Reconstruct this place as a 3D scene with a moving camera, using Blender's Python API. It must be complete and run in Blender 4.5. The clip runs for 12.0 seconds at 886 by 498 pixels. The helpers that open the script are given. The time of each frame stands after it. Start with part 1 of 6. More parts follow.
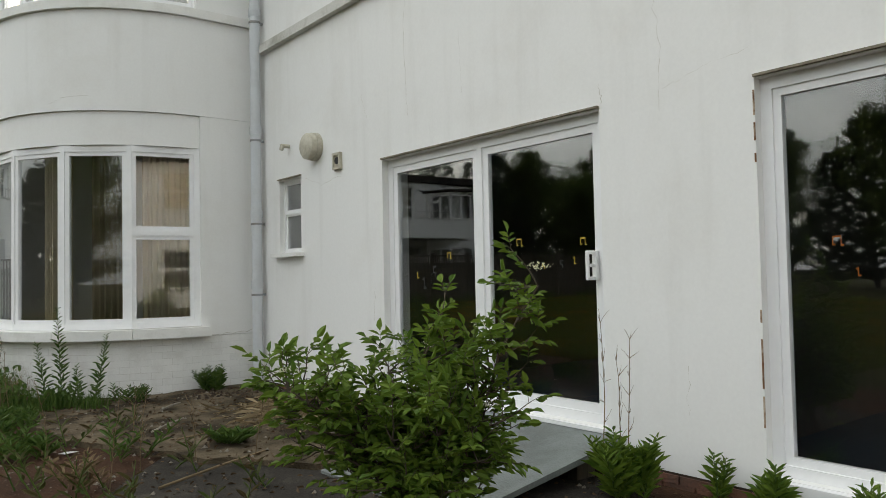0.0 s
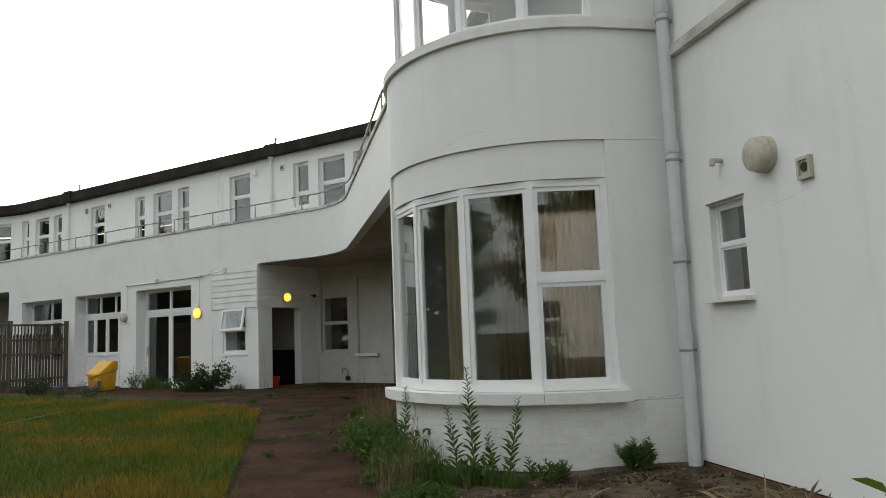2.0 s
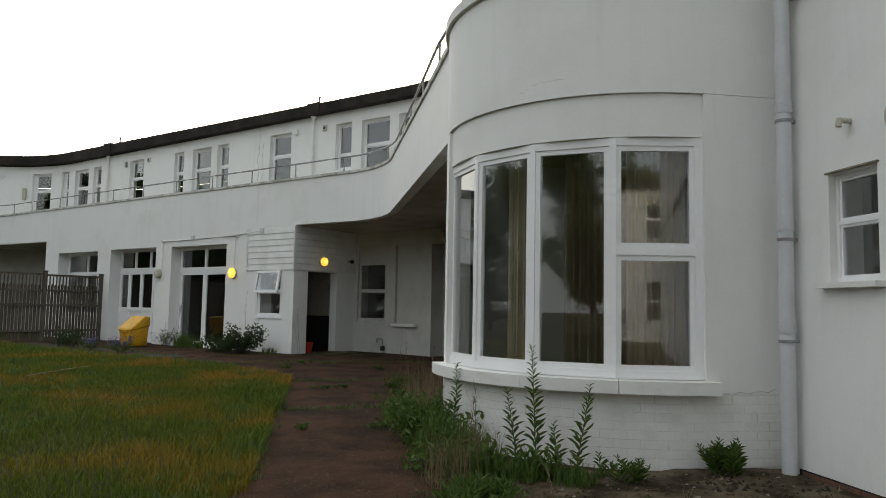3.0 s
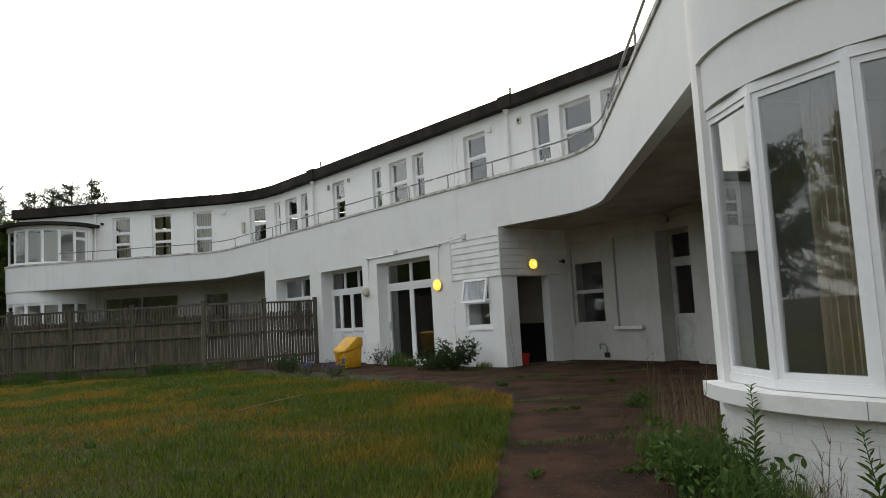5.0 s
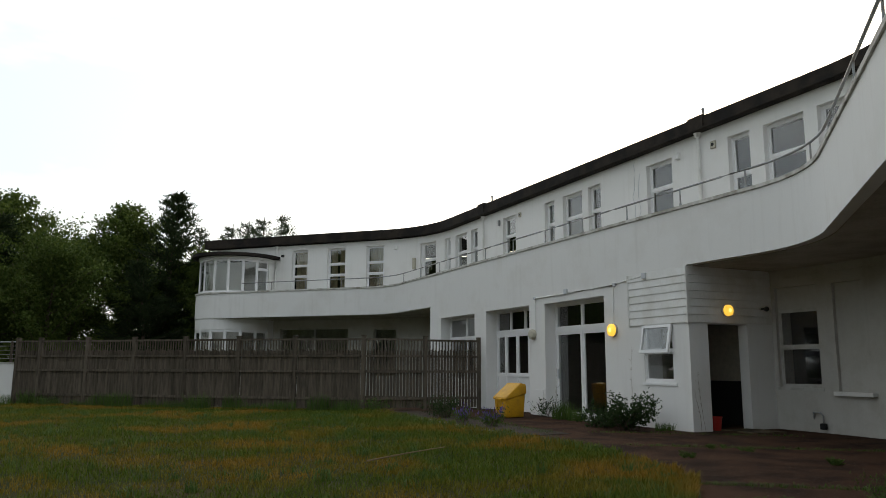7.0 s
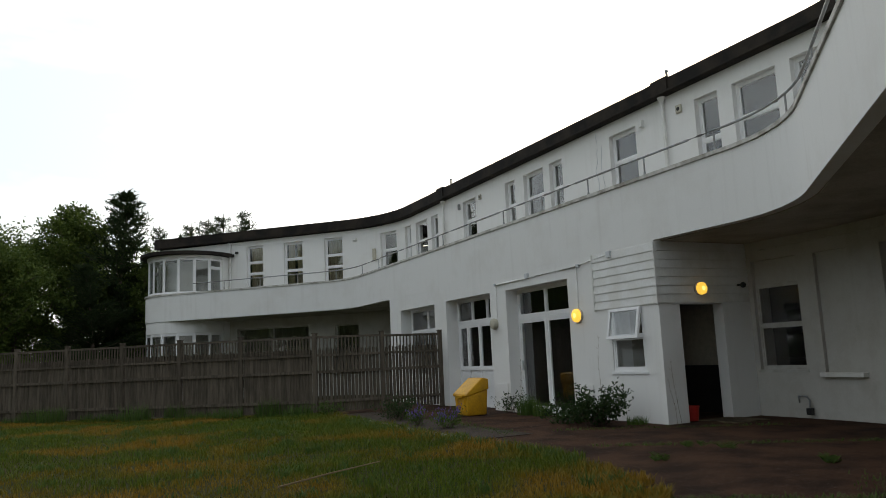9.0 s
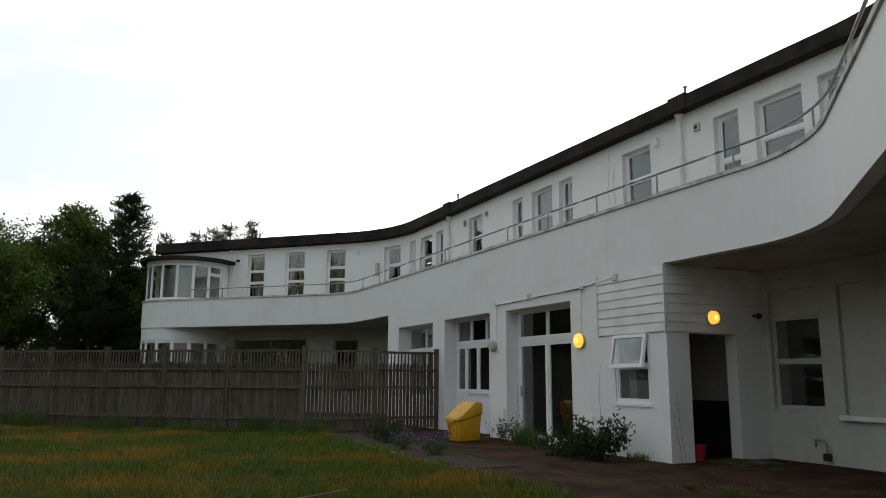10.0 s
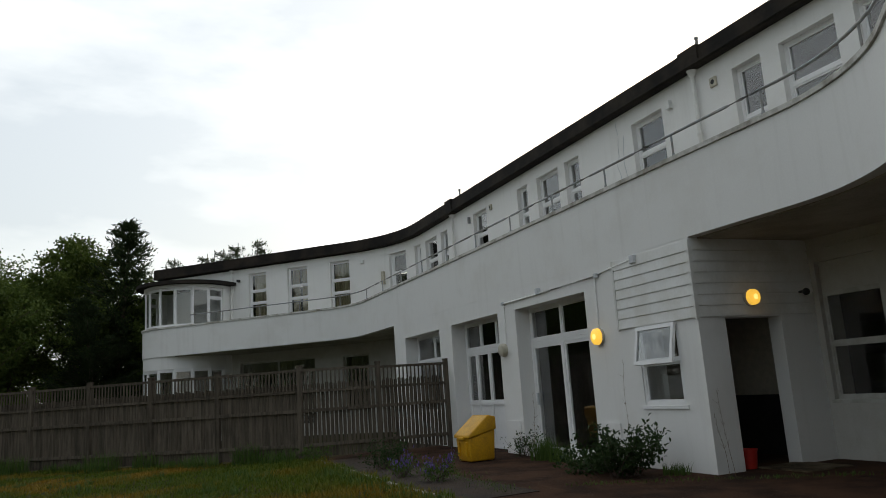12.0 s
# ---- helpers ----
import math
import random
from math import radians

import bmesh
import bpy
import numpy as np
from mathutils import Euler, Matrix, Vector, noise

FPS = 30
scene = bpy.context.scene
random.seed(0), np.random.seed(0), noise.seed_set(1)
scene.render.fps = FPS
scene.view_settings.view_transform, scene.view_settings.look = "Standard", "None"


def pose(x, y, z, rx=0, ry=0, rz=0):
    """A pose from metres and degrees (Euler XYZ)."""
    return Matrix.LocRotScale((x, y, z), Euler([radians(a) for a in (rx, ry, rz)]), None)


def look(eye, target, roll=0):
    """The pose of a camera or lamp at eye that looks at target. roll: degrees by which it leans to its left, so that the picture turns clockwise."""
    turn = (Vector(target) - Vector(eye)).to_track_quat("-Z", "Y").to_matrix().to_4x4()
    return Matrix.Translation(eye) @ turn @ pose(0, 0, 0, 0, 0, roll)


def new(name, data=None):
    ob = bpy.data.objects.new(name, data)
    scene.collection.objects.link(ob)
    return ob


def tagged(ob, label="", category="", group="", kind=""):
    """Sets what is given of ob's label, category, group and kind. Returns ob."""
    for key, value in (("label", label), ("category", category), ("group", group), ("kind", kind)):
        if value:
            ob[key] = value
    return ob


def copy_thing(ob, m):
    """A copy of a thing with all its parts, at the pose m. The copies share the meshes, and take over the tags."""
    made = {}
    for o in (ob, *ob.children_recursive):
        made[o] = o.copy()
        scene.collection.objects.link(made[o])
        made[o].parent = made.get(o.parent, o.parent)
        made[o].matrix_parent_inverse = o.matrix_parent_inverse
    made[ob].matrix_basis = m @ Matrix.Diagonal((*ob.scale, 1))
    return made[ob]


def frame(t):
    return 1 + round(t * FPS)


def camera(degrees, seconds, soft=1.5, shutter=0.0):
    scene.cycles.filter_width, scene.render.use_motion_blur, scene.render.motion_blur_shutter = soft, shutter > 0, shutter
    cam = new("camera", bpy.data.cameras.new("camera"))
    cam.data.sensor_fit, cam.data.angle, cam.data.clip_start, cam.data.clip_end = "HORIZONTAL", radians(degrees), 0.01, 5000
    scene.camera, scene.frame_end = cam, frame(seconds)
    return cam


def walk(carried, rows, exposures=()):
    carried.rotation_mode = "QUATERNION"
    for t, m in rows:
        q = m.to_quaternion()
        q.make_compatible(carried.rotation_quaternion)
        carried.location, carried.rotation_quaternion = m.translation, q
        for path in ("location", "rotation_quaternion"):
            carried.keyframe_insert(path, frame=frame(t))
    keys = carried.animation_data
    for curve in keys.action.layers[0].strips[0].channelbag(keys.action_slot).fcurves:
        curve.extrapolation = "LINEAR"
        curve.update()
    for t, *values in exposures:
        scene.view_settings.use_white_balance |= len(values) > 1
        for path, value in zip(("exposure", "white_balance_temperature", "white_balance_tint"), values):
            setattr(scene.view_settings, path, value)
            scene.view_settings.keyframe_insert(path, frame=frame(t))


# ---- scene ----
cam = camera(61.7, 12.0, soft=0.8)
METRES, EYE, TILT, LEAN, TURN = 11.2, 1.3125, 0.0, 0.0, -38.6
ROWS = [
    (0.0, 0.0, 0.0, 0.0, 0.04, 2.04, 1.16),
    (0.5, -0.0099, 0.0331, 0.0026, 3.69, 2.71, 0.73),
    (1.0, -0.0335, 0.0629, 0.0041, 8.93, 2.91, 2.78),
    (1.5, -0.0625, 0.096, 0.0035, 18.43, 4.62, 4.85),
    (2.0, -0.0911, 0.1297, 0.0055, 27.2, 6.52, 2.24),
    (2.5, -0.1221, 0.1586, 0.0023, 26.7, 7.42, 1.34),
    (3.0, -0.1488, 0.1869, 0.0026, 29.48, 4.62, -1.06),
    (5.0, -0.2622, 0.3123, 0.0069, 45.45, 5.22, 3.33),
    (5.5, -0.2887, 0.3404, 0.006, 51.03, 7.72, 0.68),
    (6.0, -0.3149, 0.3708, 0.0065, 52.01, 7.02, 2.61),
    (6.5, -0.3383, 0.4024, 0.0044, 57.04, 7.63, 1.37),
    (7.0, -0.3713, 0.4383, 0.0061, 59.01, 9.02, -0.16),
    (7.5, -0.394, 0.466, 0.0078, 53.7, 7.24, 0.1),
    (9.5, -0.4887, 0.5984, 0.0157, 58.98, 9.16, 2.31),
    (10.0, -0.5145, 0.6309, 0.0131, 58.26, 9.97, -0.33),
    (10.5, -0.5423, 0.6626, 0.0141, 57.2, 8.28, 2.06),
    (11.0, -0.5721, 0.6984, 0.0162, 63.6, 8.69, 1.69),
    (11.5, -0.6033, 0.7251, 0.0138, 64.77, 10.76, 1.34),
    (12.0, -0.6324, 0.7628, 0.0181, 60.81, 10.74, 3.83),
]
walk(cam, [(t, pose(0, 0, EYE, TILT, LEAN, TURN) @ pose(METRES * x, METRES * y, METRES * z, 90 + pitch, roll, yaw)) for t, x, y, z, yaw, pitch, roll in ROWS],
     exposures=[(0.0, 0.87, 6850, 7), (0.5, 0.80, 6850, 6), (1.0, 0.78, 6850, 6), (1.5, 0.66, 6800, 6), (2.0, 0.60, 6800, 6), (2.5, 0.43, 6800, 6), (3.0, 0.41, 6700, 7), (5.0, 0.57, 6650, 8),
                (5.5, 0.46, 6650, 8), (7.0, 0.09, 6600, 7), (7.5, 0.02, 6600, 7), (9.5, 0.07, 6550, 7), (10.5, -0.08, 6550, 7), (12.0, -0.18, 6550, 7)])

# ---- world, sun and exposure ----
SUN_AZ, SUN_EL = radians(0), radians(17)   # from +y towards +x; the sun stands behind the diagonal wing
world = bpy.data.worlds.new("overcast_sky")
scene.world = world
world.use_nodes = True
wn, wl = world.node_tree.nodes, world.node_tree.links
wn.clear()
sky = wn.new("ShaderNodeTexSky")
sky.sky_type, sky.sun_disc = "NISHITA", False
sky.sun_elevation, sky.sun_rotation = SUN_EL, SUN_AZ
sky.dust_density, sky.air_density = 3.0, 1.2
coord = wn.new("ShaderNodeTexCoord")
mapping = wn.new("ShaderNodeMapping")
mapping.inputs["Scale"].default_value = (1.0, 1.0, 3.2)
clouds = wn.new("ShaderNodeTexNoise")
clouds.inputs["Scale"].default_value = 2.1
clouds.inputs["Detail"].default_value = 6.0
clouds.inputs["Roughness"].default_value = 0.55
ramp = wn.new("ShaderNodeValToRGB")
ramp.color_ramp.elements[0].position, ramp.color_ramp.elements[0].color = 0.43, (0.58, 0.61, 0.65, 1)
ramp.color_ramp.elements[1].position, ramp.color_ramp.elements[1].color = 0.73, (1.0, 0.995, 0.985, 1)
cloud_bg = wn.new("ShaderNodeBackground")
# the cloud is brightest round the hidden sun and dims away from it, to the far side of the sky
toward = wn.new("ShaderNodeVectorMath")
toward.operation = "DOT_PRODUCT"
toward.inputs[1].default_value = (math.sin(SUN_AZ) * math.cos(SUN_EL), math.cos(SUN_AZ) * math.cos(SUN_EL), math.sin(SUN_EL))
glow = wn.new("ShaderNodeMapRange")
glow.interpolation_type = "SMOOTHSTEP"
glow.inputs["From Min"].default_value, glow.inputs["From Max"].default_value = -0.9, 1.0
glow.inputs["To Min"].default_value, glow.inputs["To Max"].default_value = 0.66, 1.36
wl.new(coord.outputs["Generated"], toward.inputs[0])
wl.new(toward.outputs["Value"], glow.inputs["Value"])
# the overcast brightens towards the zenith
height = wn.new("ShaderNodeSeparateXYZ")
wl.new(coord.outputs["Generated"], height.inputs[0])
dome = wn.new("ShaderNodeMapRange")
dome.inputs["From Min"].default_value, dome.inputs["From Max"].default_value = 0.0, 1.0
dome.inputs["To Min"].default_value, dome.inputs["To Max"].default_value = 0.84, 1.18
wl.new(height.outputs["Z"], dome.inputs["Value"])
both = wn.new("ShaderNodeMath")
both.operation = "MULTIPLY"
wl.new(glow.outputs["Result"], both.inputs[0])
wl.new(dome.outputs["Result"], both.inputs[1])
wl.new(both.outputs[0], cloud_bg.inputs["Strength"])
sky_bg = wn.new("ShaderNodeBackground")
sky_bg.inputs["Strength"].default_value = 0.05
add = wn.new("ShaderNodeAddShader")
world_out = wn.new("ShaderNodeOutputWorld")
wl.new(coord.outputs["Generated"], mapping.inputs["Vector"])
wl.new(mapping.outputs["Vector"], clouds.inputs["Vector"])
wl.new(clouds.outputs["Fac"], ramp.inputs["Fac"])
wl.new(ramp.outputs["Color"], cloud_bg.inputs["Color"])
wl.new(sky.outputs["Color"], sky_bg.inputs["Color"])
wl.new(cloud_bg.outputs[0], add.inputs[0])
wl.new(sky_bg.outputs[0], add.inputs[1])
wl.new(add.outputs[0], world_out.inputs["Surface"])

sun_data = bpy.data.lights.new("sun", "SUN")
sun_data.energy, sun_data.angle, sun_data.color = 0.8, radians(12), (1.0, 0.86, 0.68)
sun = new("sun", sun_data)
sun.matrix_world = look((0, 0, 30), (-math.sin(SUN_AZ) * 50, -math.cos(SUN_AZ) * 50, 30 - 50 * math.tan(SUN_EL)))


# ---- materials ----
def nodes_of(name, rough=0.8, metal=0.0):
    m = bpy.data.materials.new(name)
    m.use_nodes = True
    b = m.node_tree.nodes["Principled BSDF"]
    b.inputs["Roughness"].default_value, b.inputs["Metallic"].default_value = rough, metal
    return m, m.node_tree.nodes, m.node_tree.links, b


def surface(name, base, stain, rough=0.8, metal=0.0, grain=60.0, patch=1.2, amount=0.5, bump=0.15, bump_scale=None,
            stretch=(1, 1, 1), speck=0.5, streak=0.0, spread=0.12, lo=0.42, hi=0.62, spec=0.4, object_space=False):
    """Two-scale surface: large stains, fine grain, a little relief, and a shift from object to object."""
    m, n, l, b = nodes_of(name, rough, metal)
    b.inputs["Specular IOR Level"].default_value = spec
    tc = n.new("ShaderNodeTexCoord")
    mp = n.new("ShaderNodeMapping")
    mp.inputs["Scale"].default_value = stretch
    if object_space:
        l.new(tc.outputs["Object"], mp.inputs["Vector"])
    else:
        geo = n.new("ShaderNodeNewGeometry")
        l.new(geo.outputs["Position"], mp.inputs["Vector"])
    big = n.new("ShaderNodeTexNoise")
    big.inputs["Scale"].default_value, big.inputs["Detail"].default_value, big.inputs["Roughness"].default_value = patch, 8.0, 0.62
    fine = n.new("ShaderNodeTexNoise")
    fine.inputs["Scale"].default_value, fine.inputs["Detail"].default_value = grain, 4.0
    for t in (big, fine):
        l.new(mp.outputs["Vector"], t.inputs["Vector"])
    rp = n.new("ShaderNodeMapRange")
    rp.inputs["From Min"].default_value, rp.inputs["From Max"].default_value = lo, hi
    rp.inputs["To Max"].default_value = amount
    l.new(big.outputs["Fac"], rp.inputs["Value"])
    mix = n.new("ShaderNodeMix")
    mix.data_type = "RGBA"
    mix.inputs["A"].default_value, mix.inputs["B"].default_value = (*base, 1), (*stain, 1)
    l.new(rp.outputs["Result"], mix.inputs["Factor"])
    color = mix.outputs["Result"]
    if streak:
        # rain streaks that run down the face
        down = n.new("ShaderNodeMapping")
        down.inputs["Scale"].default_value = (2.6, 2.6, 0.22)
        l.new(mp.outputs["Vector"], down.inputs["Vector"])
        runs = n.new("ShaderNodeTexNoise")
        runs.inputs["Scale"].default_value, runs.inputs["Detail"].default_value = 2.2, 7.0
        l.new(down.outputs["Vector"], runs.inputs["Vector"])
        pick = n.new("ShaderNodeMapRange")
        pick.inputs["From Min"].default_value, pick.inputs["From Max"].default_value = 0.54, 0.78
        pick.inputs["To Max"].default_value = streak
        l.new(runs.outputs["Fac"], pick.inputs["Value"])
        over = n.new("ShaderNodeMix")
        over.data_type = "RGBA"
        l.new(color, over.inputs["A"])
        over.inputs["B"].default_value = (*[0.75 * v for v in stain], 1)
        l.new(pick.outputs["Result"], over.inputs["Factor"])
        color = over.outputs["Result"]
    hsv = n.new("ShaderNodeHueSaturation")
    l.new(color, hsv.inputs["Color"])
    info = n.new("ShaderNodeObjectInfo")
    vary = n.new("ShaderNodeMath")
    vary.operation = "MULTIPLY_ADD"
    vary.inputs[1].default_value, vary.inputs[2].default_value = spread, -spread / 2
    l.new(info.outputs["Random"], vary.inputs[0])
    val = n.new("ShaderNodeMath")
    val.operation = "MULTIPLY_ADD"
    val.inputs[1].default_value = speck
    l.new(fine.outputs["Fac"], val.inputs[0])
    plus = n.new("ShaderNodeMath")
    plus.operation = "ADD"
    plus.inputs[1].default_value = 1.0 - speck / 2
    l.new(vary.outputs[0], plus.inputs[0])
    l.new(plus.outputs[0], val.inputs[2])
    l.new(val.outputs[0], hsv.inputs["Value"])
    l.new(hsv.outputs["Color"], b.inputs["Base Color"])
    if bump:
        rel = fine
        if bump_scale:
            rel = n.new("ShaderNodeTexNoise")
            rel.inputs["Scale"].default_value, rel.inputs["Detail"].default_value = bump_scale, 6.0
            l.new(mp.outputs["Vector"], rel.inputs["Vector"])
        bp = n.new("ShaderNodeBump")
        bp.inputs["Strength"].default_value, bp.inputs["Distance"].default_value = bump, 0.02
        l.new(rel.outputs["Fac"], bp.inputs["Height"])
        l.new(bp.outputs["Normal"], b.inputs["Normal"])
    return m


def glass(name, tint):
    m, n, l, b = nodes_of(name, 0.0)
    b.inputs["Base Color"].default_value = (*tint, 1)
    b.inputs["Transmission Weight"].default_value = 1.0
    b.inputs["IOR"].default_value = 1.72
    return m


def glowing(name, color, strength):
    m, n, l, b = nodes_of(name, 0.3)
    b.inputs["Base Color"].default_value = (*color, 1)
    b.inputs["Emission Color"].default_value = (*color, 1)
    b.inputs["Emission Strength"].default_value = strength
    return m


RENDER = surface("white_painted_render", (0.80, 0.795, 0.775), (0.60, 0.57, 0.51), 0.85, grain=45, patch=0.8, amount=0.45, bump=0.10, bump_scale=5, speck=0.07, streak=0.14, spread=0.0, lo=0.52, hi=0.85)
# recess paint: stained cream, its base darkened to carry the shade under the balcony
RENDER_SHADED = surface("shade_darkened_cream_paint", (0.52, 0.51, 0.475), (0.36, 0.335, 0.28), 0.85, grain=40, patch=1.6, amount=0.6, bump=0.15, bump_scale=12, speck=0.15, streak=0.15, spread=0.02, lo=0.48, hi=0.75)
# stained soffit; the base is also darkened for the shade beneath the slab
SOFFIT = surface("shade_darkened_soffit", (0.46, 0.43, 0.38), (0.28, 0.25, 0.20), 0.9, grain=30, patch=1.1, amount=0.7, bump=0.2, spread=0.02)
BRICK_PAINT = surface("painted_brick", (0.78, 0.77, 0.74), (0.50, 0.46, 0.40), 0.8, grain=60, patch=3.5, amount=0.5, bump=0.3, bump_scale=30, speck=0.15, streak=0.15, spread=0.06, lo=0.52, hi=0.78)
MORTAR = surface("painted_mortar", (0.78, 0.77, 0.74), (0.50, 0.46, 0.40), 0.9, grain=60, patch=3, amount=0.5, bump=0.3)
# greyer base than the white uPVC, with darker mottling
DULL = surface("grey_white_paint", (0.52, 0.52, 0.49), (0.34, 0.32, 0.27), 0.6, grain=30, patch=4, amount=0.6, bump=0.05, speck=0.12, spread=0.03)
UPVC = surface("white_upvc", (0.82, 0.82, 0.82), (0.66, 0.66, 0.62), 0.35, grain=20, patch=2.5, amount=0.25, bump=0.0, speck=0.1, spread=0.02, lo=0.5, hi=0.75)
COPING = surface("weathered_coping", (0.60, 0.59, 0.55), (0.22, 0.20, 0.15), 0.9, grain=70, patch=3.0, amount=0.8, bump=0.5, spread=0.05, lo=0.45, hi=0.68)
SILL = surface("painted_stone_sill", (0.77, 0.76, 0.73), (0.52, 0.50, 0.44), 0.8, grain=60, patch=4.0, amount=0.5, bump=0.1, speck=0.10, spread=0.05, lo=0.5, hi=0.75)
FELT = surface("black_roof_felt", (0.018, 0.016, 0.015), (0.042, 0.034, 0.026), 0.85, grain=80, patch=1.6, amount=0.8, bump=0.3, spread=0.02, spec=0.15)
GLASS = glass("window_glass", (0.95, 0.97, 0.97))
# near-black base puts the gloom of the unlit rooms into the colour
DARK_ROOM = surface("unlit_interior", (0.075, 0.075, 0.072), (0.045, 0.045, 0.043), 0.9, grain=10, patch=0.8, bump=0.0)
PALE_ROOM = surface("pale_interior", (0.50, 0.47, 0.38), (0.40, 0.37, 0.30), 0.9, grain=10, patch=0.8, bump=0.0)
ASPHALT = surface("red_brown_asphalt", (0.060, 0.031, 0.018), (0.021, 0.012, 0.008), 0.95, grain=55, patch=1.3, amount=0.95, bump=0.8, spread=0.0, spec=0.1, speck=1.3)
LAWN_SOIL = surface("lawn_turf", (0.026, 0.032, 0.008), (0.048, 0.036, 0.012), 0.95, grain=60, patch=0.55, amount=0.9, bump=0.8, spread=0.0, spec=0.1)
SLAB = surface("mossy_concrete", (0.135, 0.105, 0.068), (0.030, 0.022, 0.012), 0.95, grain=70, patch=2.3, amount=1.0, bump=0.8, spread=0.0, spec=0.15, speck=0.9, lo=0.40, hi=0.60)
PIPE = surface("grey_painted_pipe", (0.58, 0.60, 0.62), (0.46, 0.46, 0.46), 0.45, grain=30, patch=3, amount=0.35, bump=0.04, speck=0.12, spread=0.03)
WOOD = surface("weathered_fence_wood", (0.125, 0.104, 0.080), (0.062, 0.053, 0.042), 0.9, grain=30, patch=2.5, amount=0.8, bump=0.5, stretch=(6, 6, 0.6), spread=0.35, spec=0.1)
CLAD = surface("white_painted_timber", (0.78, 0.78, 0.76), (0.60, 0.58, 0.52), 0.6, grain=25, patch=2.0, amount=0.5, speck=0.12, bump=0.06, spread=0.05)
YELLOW = surface("yellow_plastic", (0.62, 0.33, 0.012), (0.42, 0.21, 0.02), 0.45, grain=30, patch=4.0, amount=0.5, bump=0.08, spread=0.0)
STEEL = surface("grey_painted_steel", (0.30, 0.32, 0.33), (0.20, 0.15, 0.11), 0.5, 0.2, grain=40, patch=6.0, amount=0.6, bump=0.1, spread=0.05)
CURTAIN = surface("beige_curtain", (0.74, 0.66, 0.48), (0.60, 0.51, 0.35), 0.95, grain=120, patch=3.0, amount=0.5, bump=0.2, stretch=(1, 1, 0.2), spread=0.1)
BLACK = surface("black_paint", (0.015, 0.015, 0.015), (0.03, 0.03, 0.03), 0.6, bump=0.0)


# ---- mesh helpers ----
def link_mesh(name, mesh, mat, parent=None, label=""):
    ob = new(name, mesh)
    if mat:
        mesh.materials.append(mat)
    if parent:
        ob.parent = parent
    if label:
        ob["label"] = label
    return ob


def part(name, bm, mat, parent=None, label="", smooth=0):
    bmesh.ops.recalc_face_normals(bm, faces=bm.faces[:])
    mesh = bpy.data.meshes.new(name)
    bm.to_mesh(mesh)
    bm.free()
    if smooth:
        mesh.shade_smooth()
        mesh.set_sharp_from_angle(angle=radians(smooth))
    return link_mesh(name, mesh, mat, parent, label)


def raw(name, verts, faces, mat, parent=None, label="", smooth=False):
    mesh = bpy.data.meshes.new(name)
    mesh.from_pydata(verts, [], faces)
    mesh.update()
    if smooth:
        mesh.shade_smooth()
    return link_mesh(name, mesh, mat, parent, label)


def box(bm, x0, x1, y0, y1, z0, z1, m=None, bevel=0.0):
    r = bmesh.ops.create_cube(bm, size=1.0)
    vs = r["verts"]
    t = Matrix.Translation(((x0 + x1) / 2, (y0 + y1) / 2, (z0 + z1) / 2)) @ Matrix.Diagonal((abs(x1 - x0), abs(y1 - y0), abs(z1 - z0), 1))
    bmesh.ops.transform(bm, matrix=t, verts=vs)
    if bevel:
        es = list({e for v in vs for e in v.link_edges})
        g = bmesh.ops.bevel(bm, geom=es, offset=bevel, segments=2, affect="EDGES", profile=0.5)
        vs = g["verts"]
    if m is not None:
        bmesh.ops.transform(bm, matrix=m, verts=vs)
    return vs


def tube(bm, a, b, r0, r1=None, seg=12, caps=True):
    a, b = Vector(a), Vector(b)
    r1 = r0 if r1 is None else r1
    d = b - a
    m = Matrix.Translation((a + b) / 2) @ d.to_track_quat("Z", "Y").to_matrix().to_4x4()
    return bmesh.ops.create_cone(bm, cap_ends=caps, segments=seg, radius1=r0, radius2=r1, depth=d.length, matrix=m)["verts"]


def grade(y):
    """The ground rises gently towards the wing."""
    return 0.10 * min(max((y - 6.0) / 15.0, 0.0), 1.0)


def thing(name, label="", category="", group="", kind="", at=(0, 0, 0)):
    ob = new(name)
    ob.location = (at[0], at[1], at[2] + grade(at[1]))
    return tagged(ob, label, category, group, kind)


class Path:
    """A line in the plan; at(s, d) lies s along it and d to the right of it."""

    def __init__(self, pts):
        self.p = [Vector(q) for q in pts]
        self.s = [0.0]
        for a, b in zip(self.p, self.p[1:]):
            self.s.append(self.s[-1] + (b - a).length)
        t = [(b - a).normalized() for a, b in zip(self.p, self.p[1:])]
        ts = [t[0]] + [(a + b).normalized() for a, b in zip(t, t[1:])] + [t[-1]]
        self.n = [Vector((v.y, -v.x)) for v in ts]
        self.t = t

    def at(self, s, d=0.0):
        k = 0
        while k < len(self.s) - 2 and s > self.s[k + 1]:
            k += 1
        f = (s - self.s[k]) / (self.s[k + 1] - self.s[k])
        q = self.p[k].lerp(self.p[k + 1], f)
        g = min(max(f, 0), 1)
        n = self.n[k].lerp(self.n[k + 1], g).normalized()
        return q + n * d

    def cuts(self, s0, s1):
        return [v for v in self.s if s0 + 0.01 < v < s1 - 0.01]

    def matrix(self, s, d=0.0, z=0.0):
        """Pose with x along the path, y behind it, z up."""
        a, b = self.at(s - 0.01, d), self.at(s + 0.01, d)
        q = self.at(s, d)
        u = (b - a).normalized()
        return Matrix(((u.x, u.y, 0, q.x), (u.y, -u.x, 0, q.y), (0, 0, 1, z), (0, 0, 0, 1)))


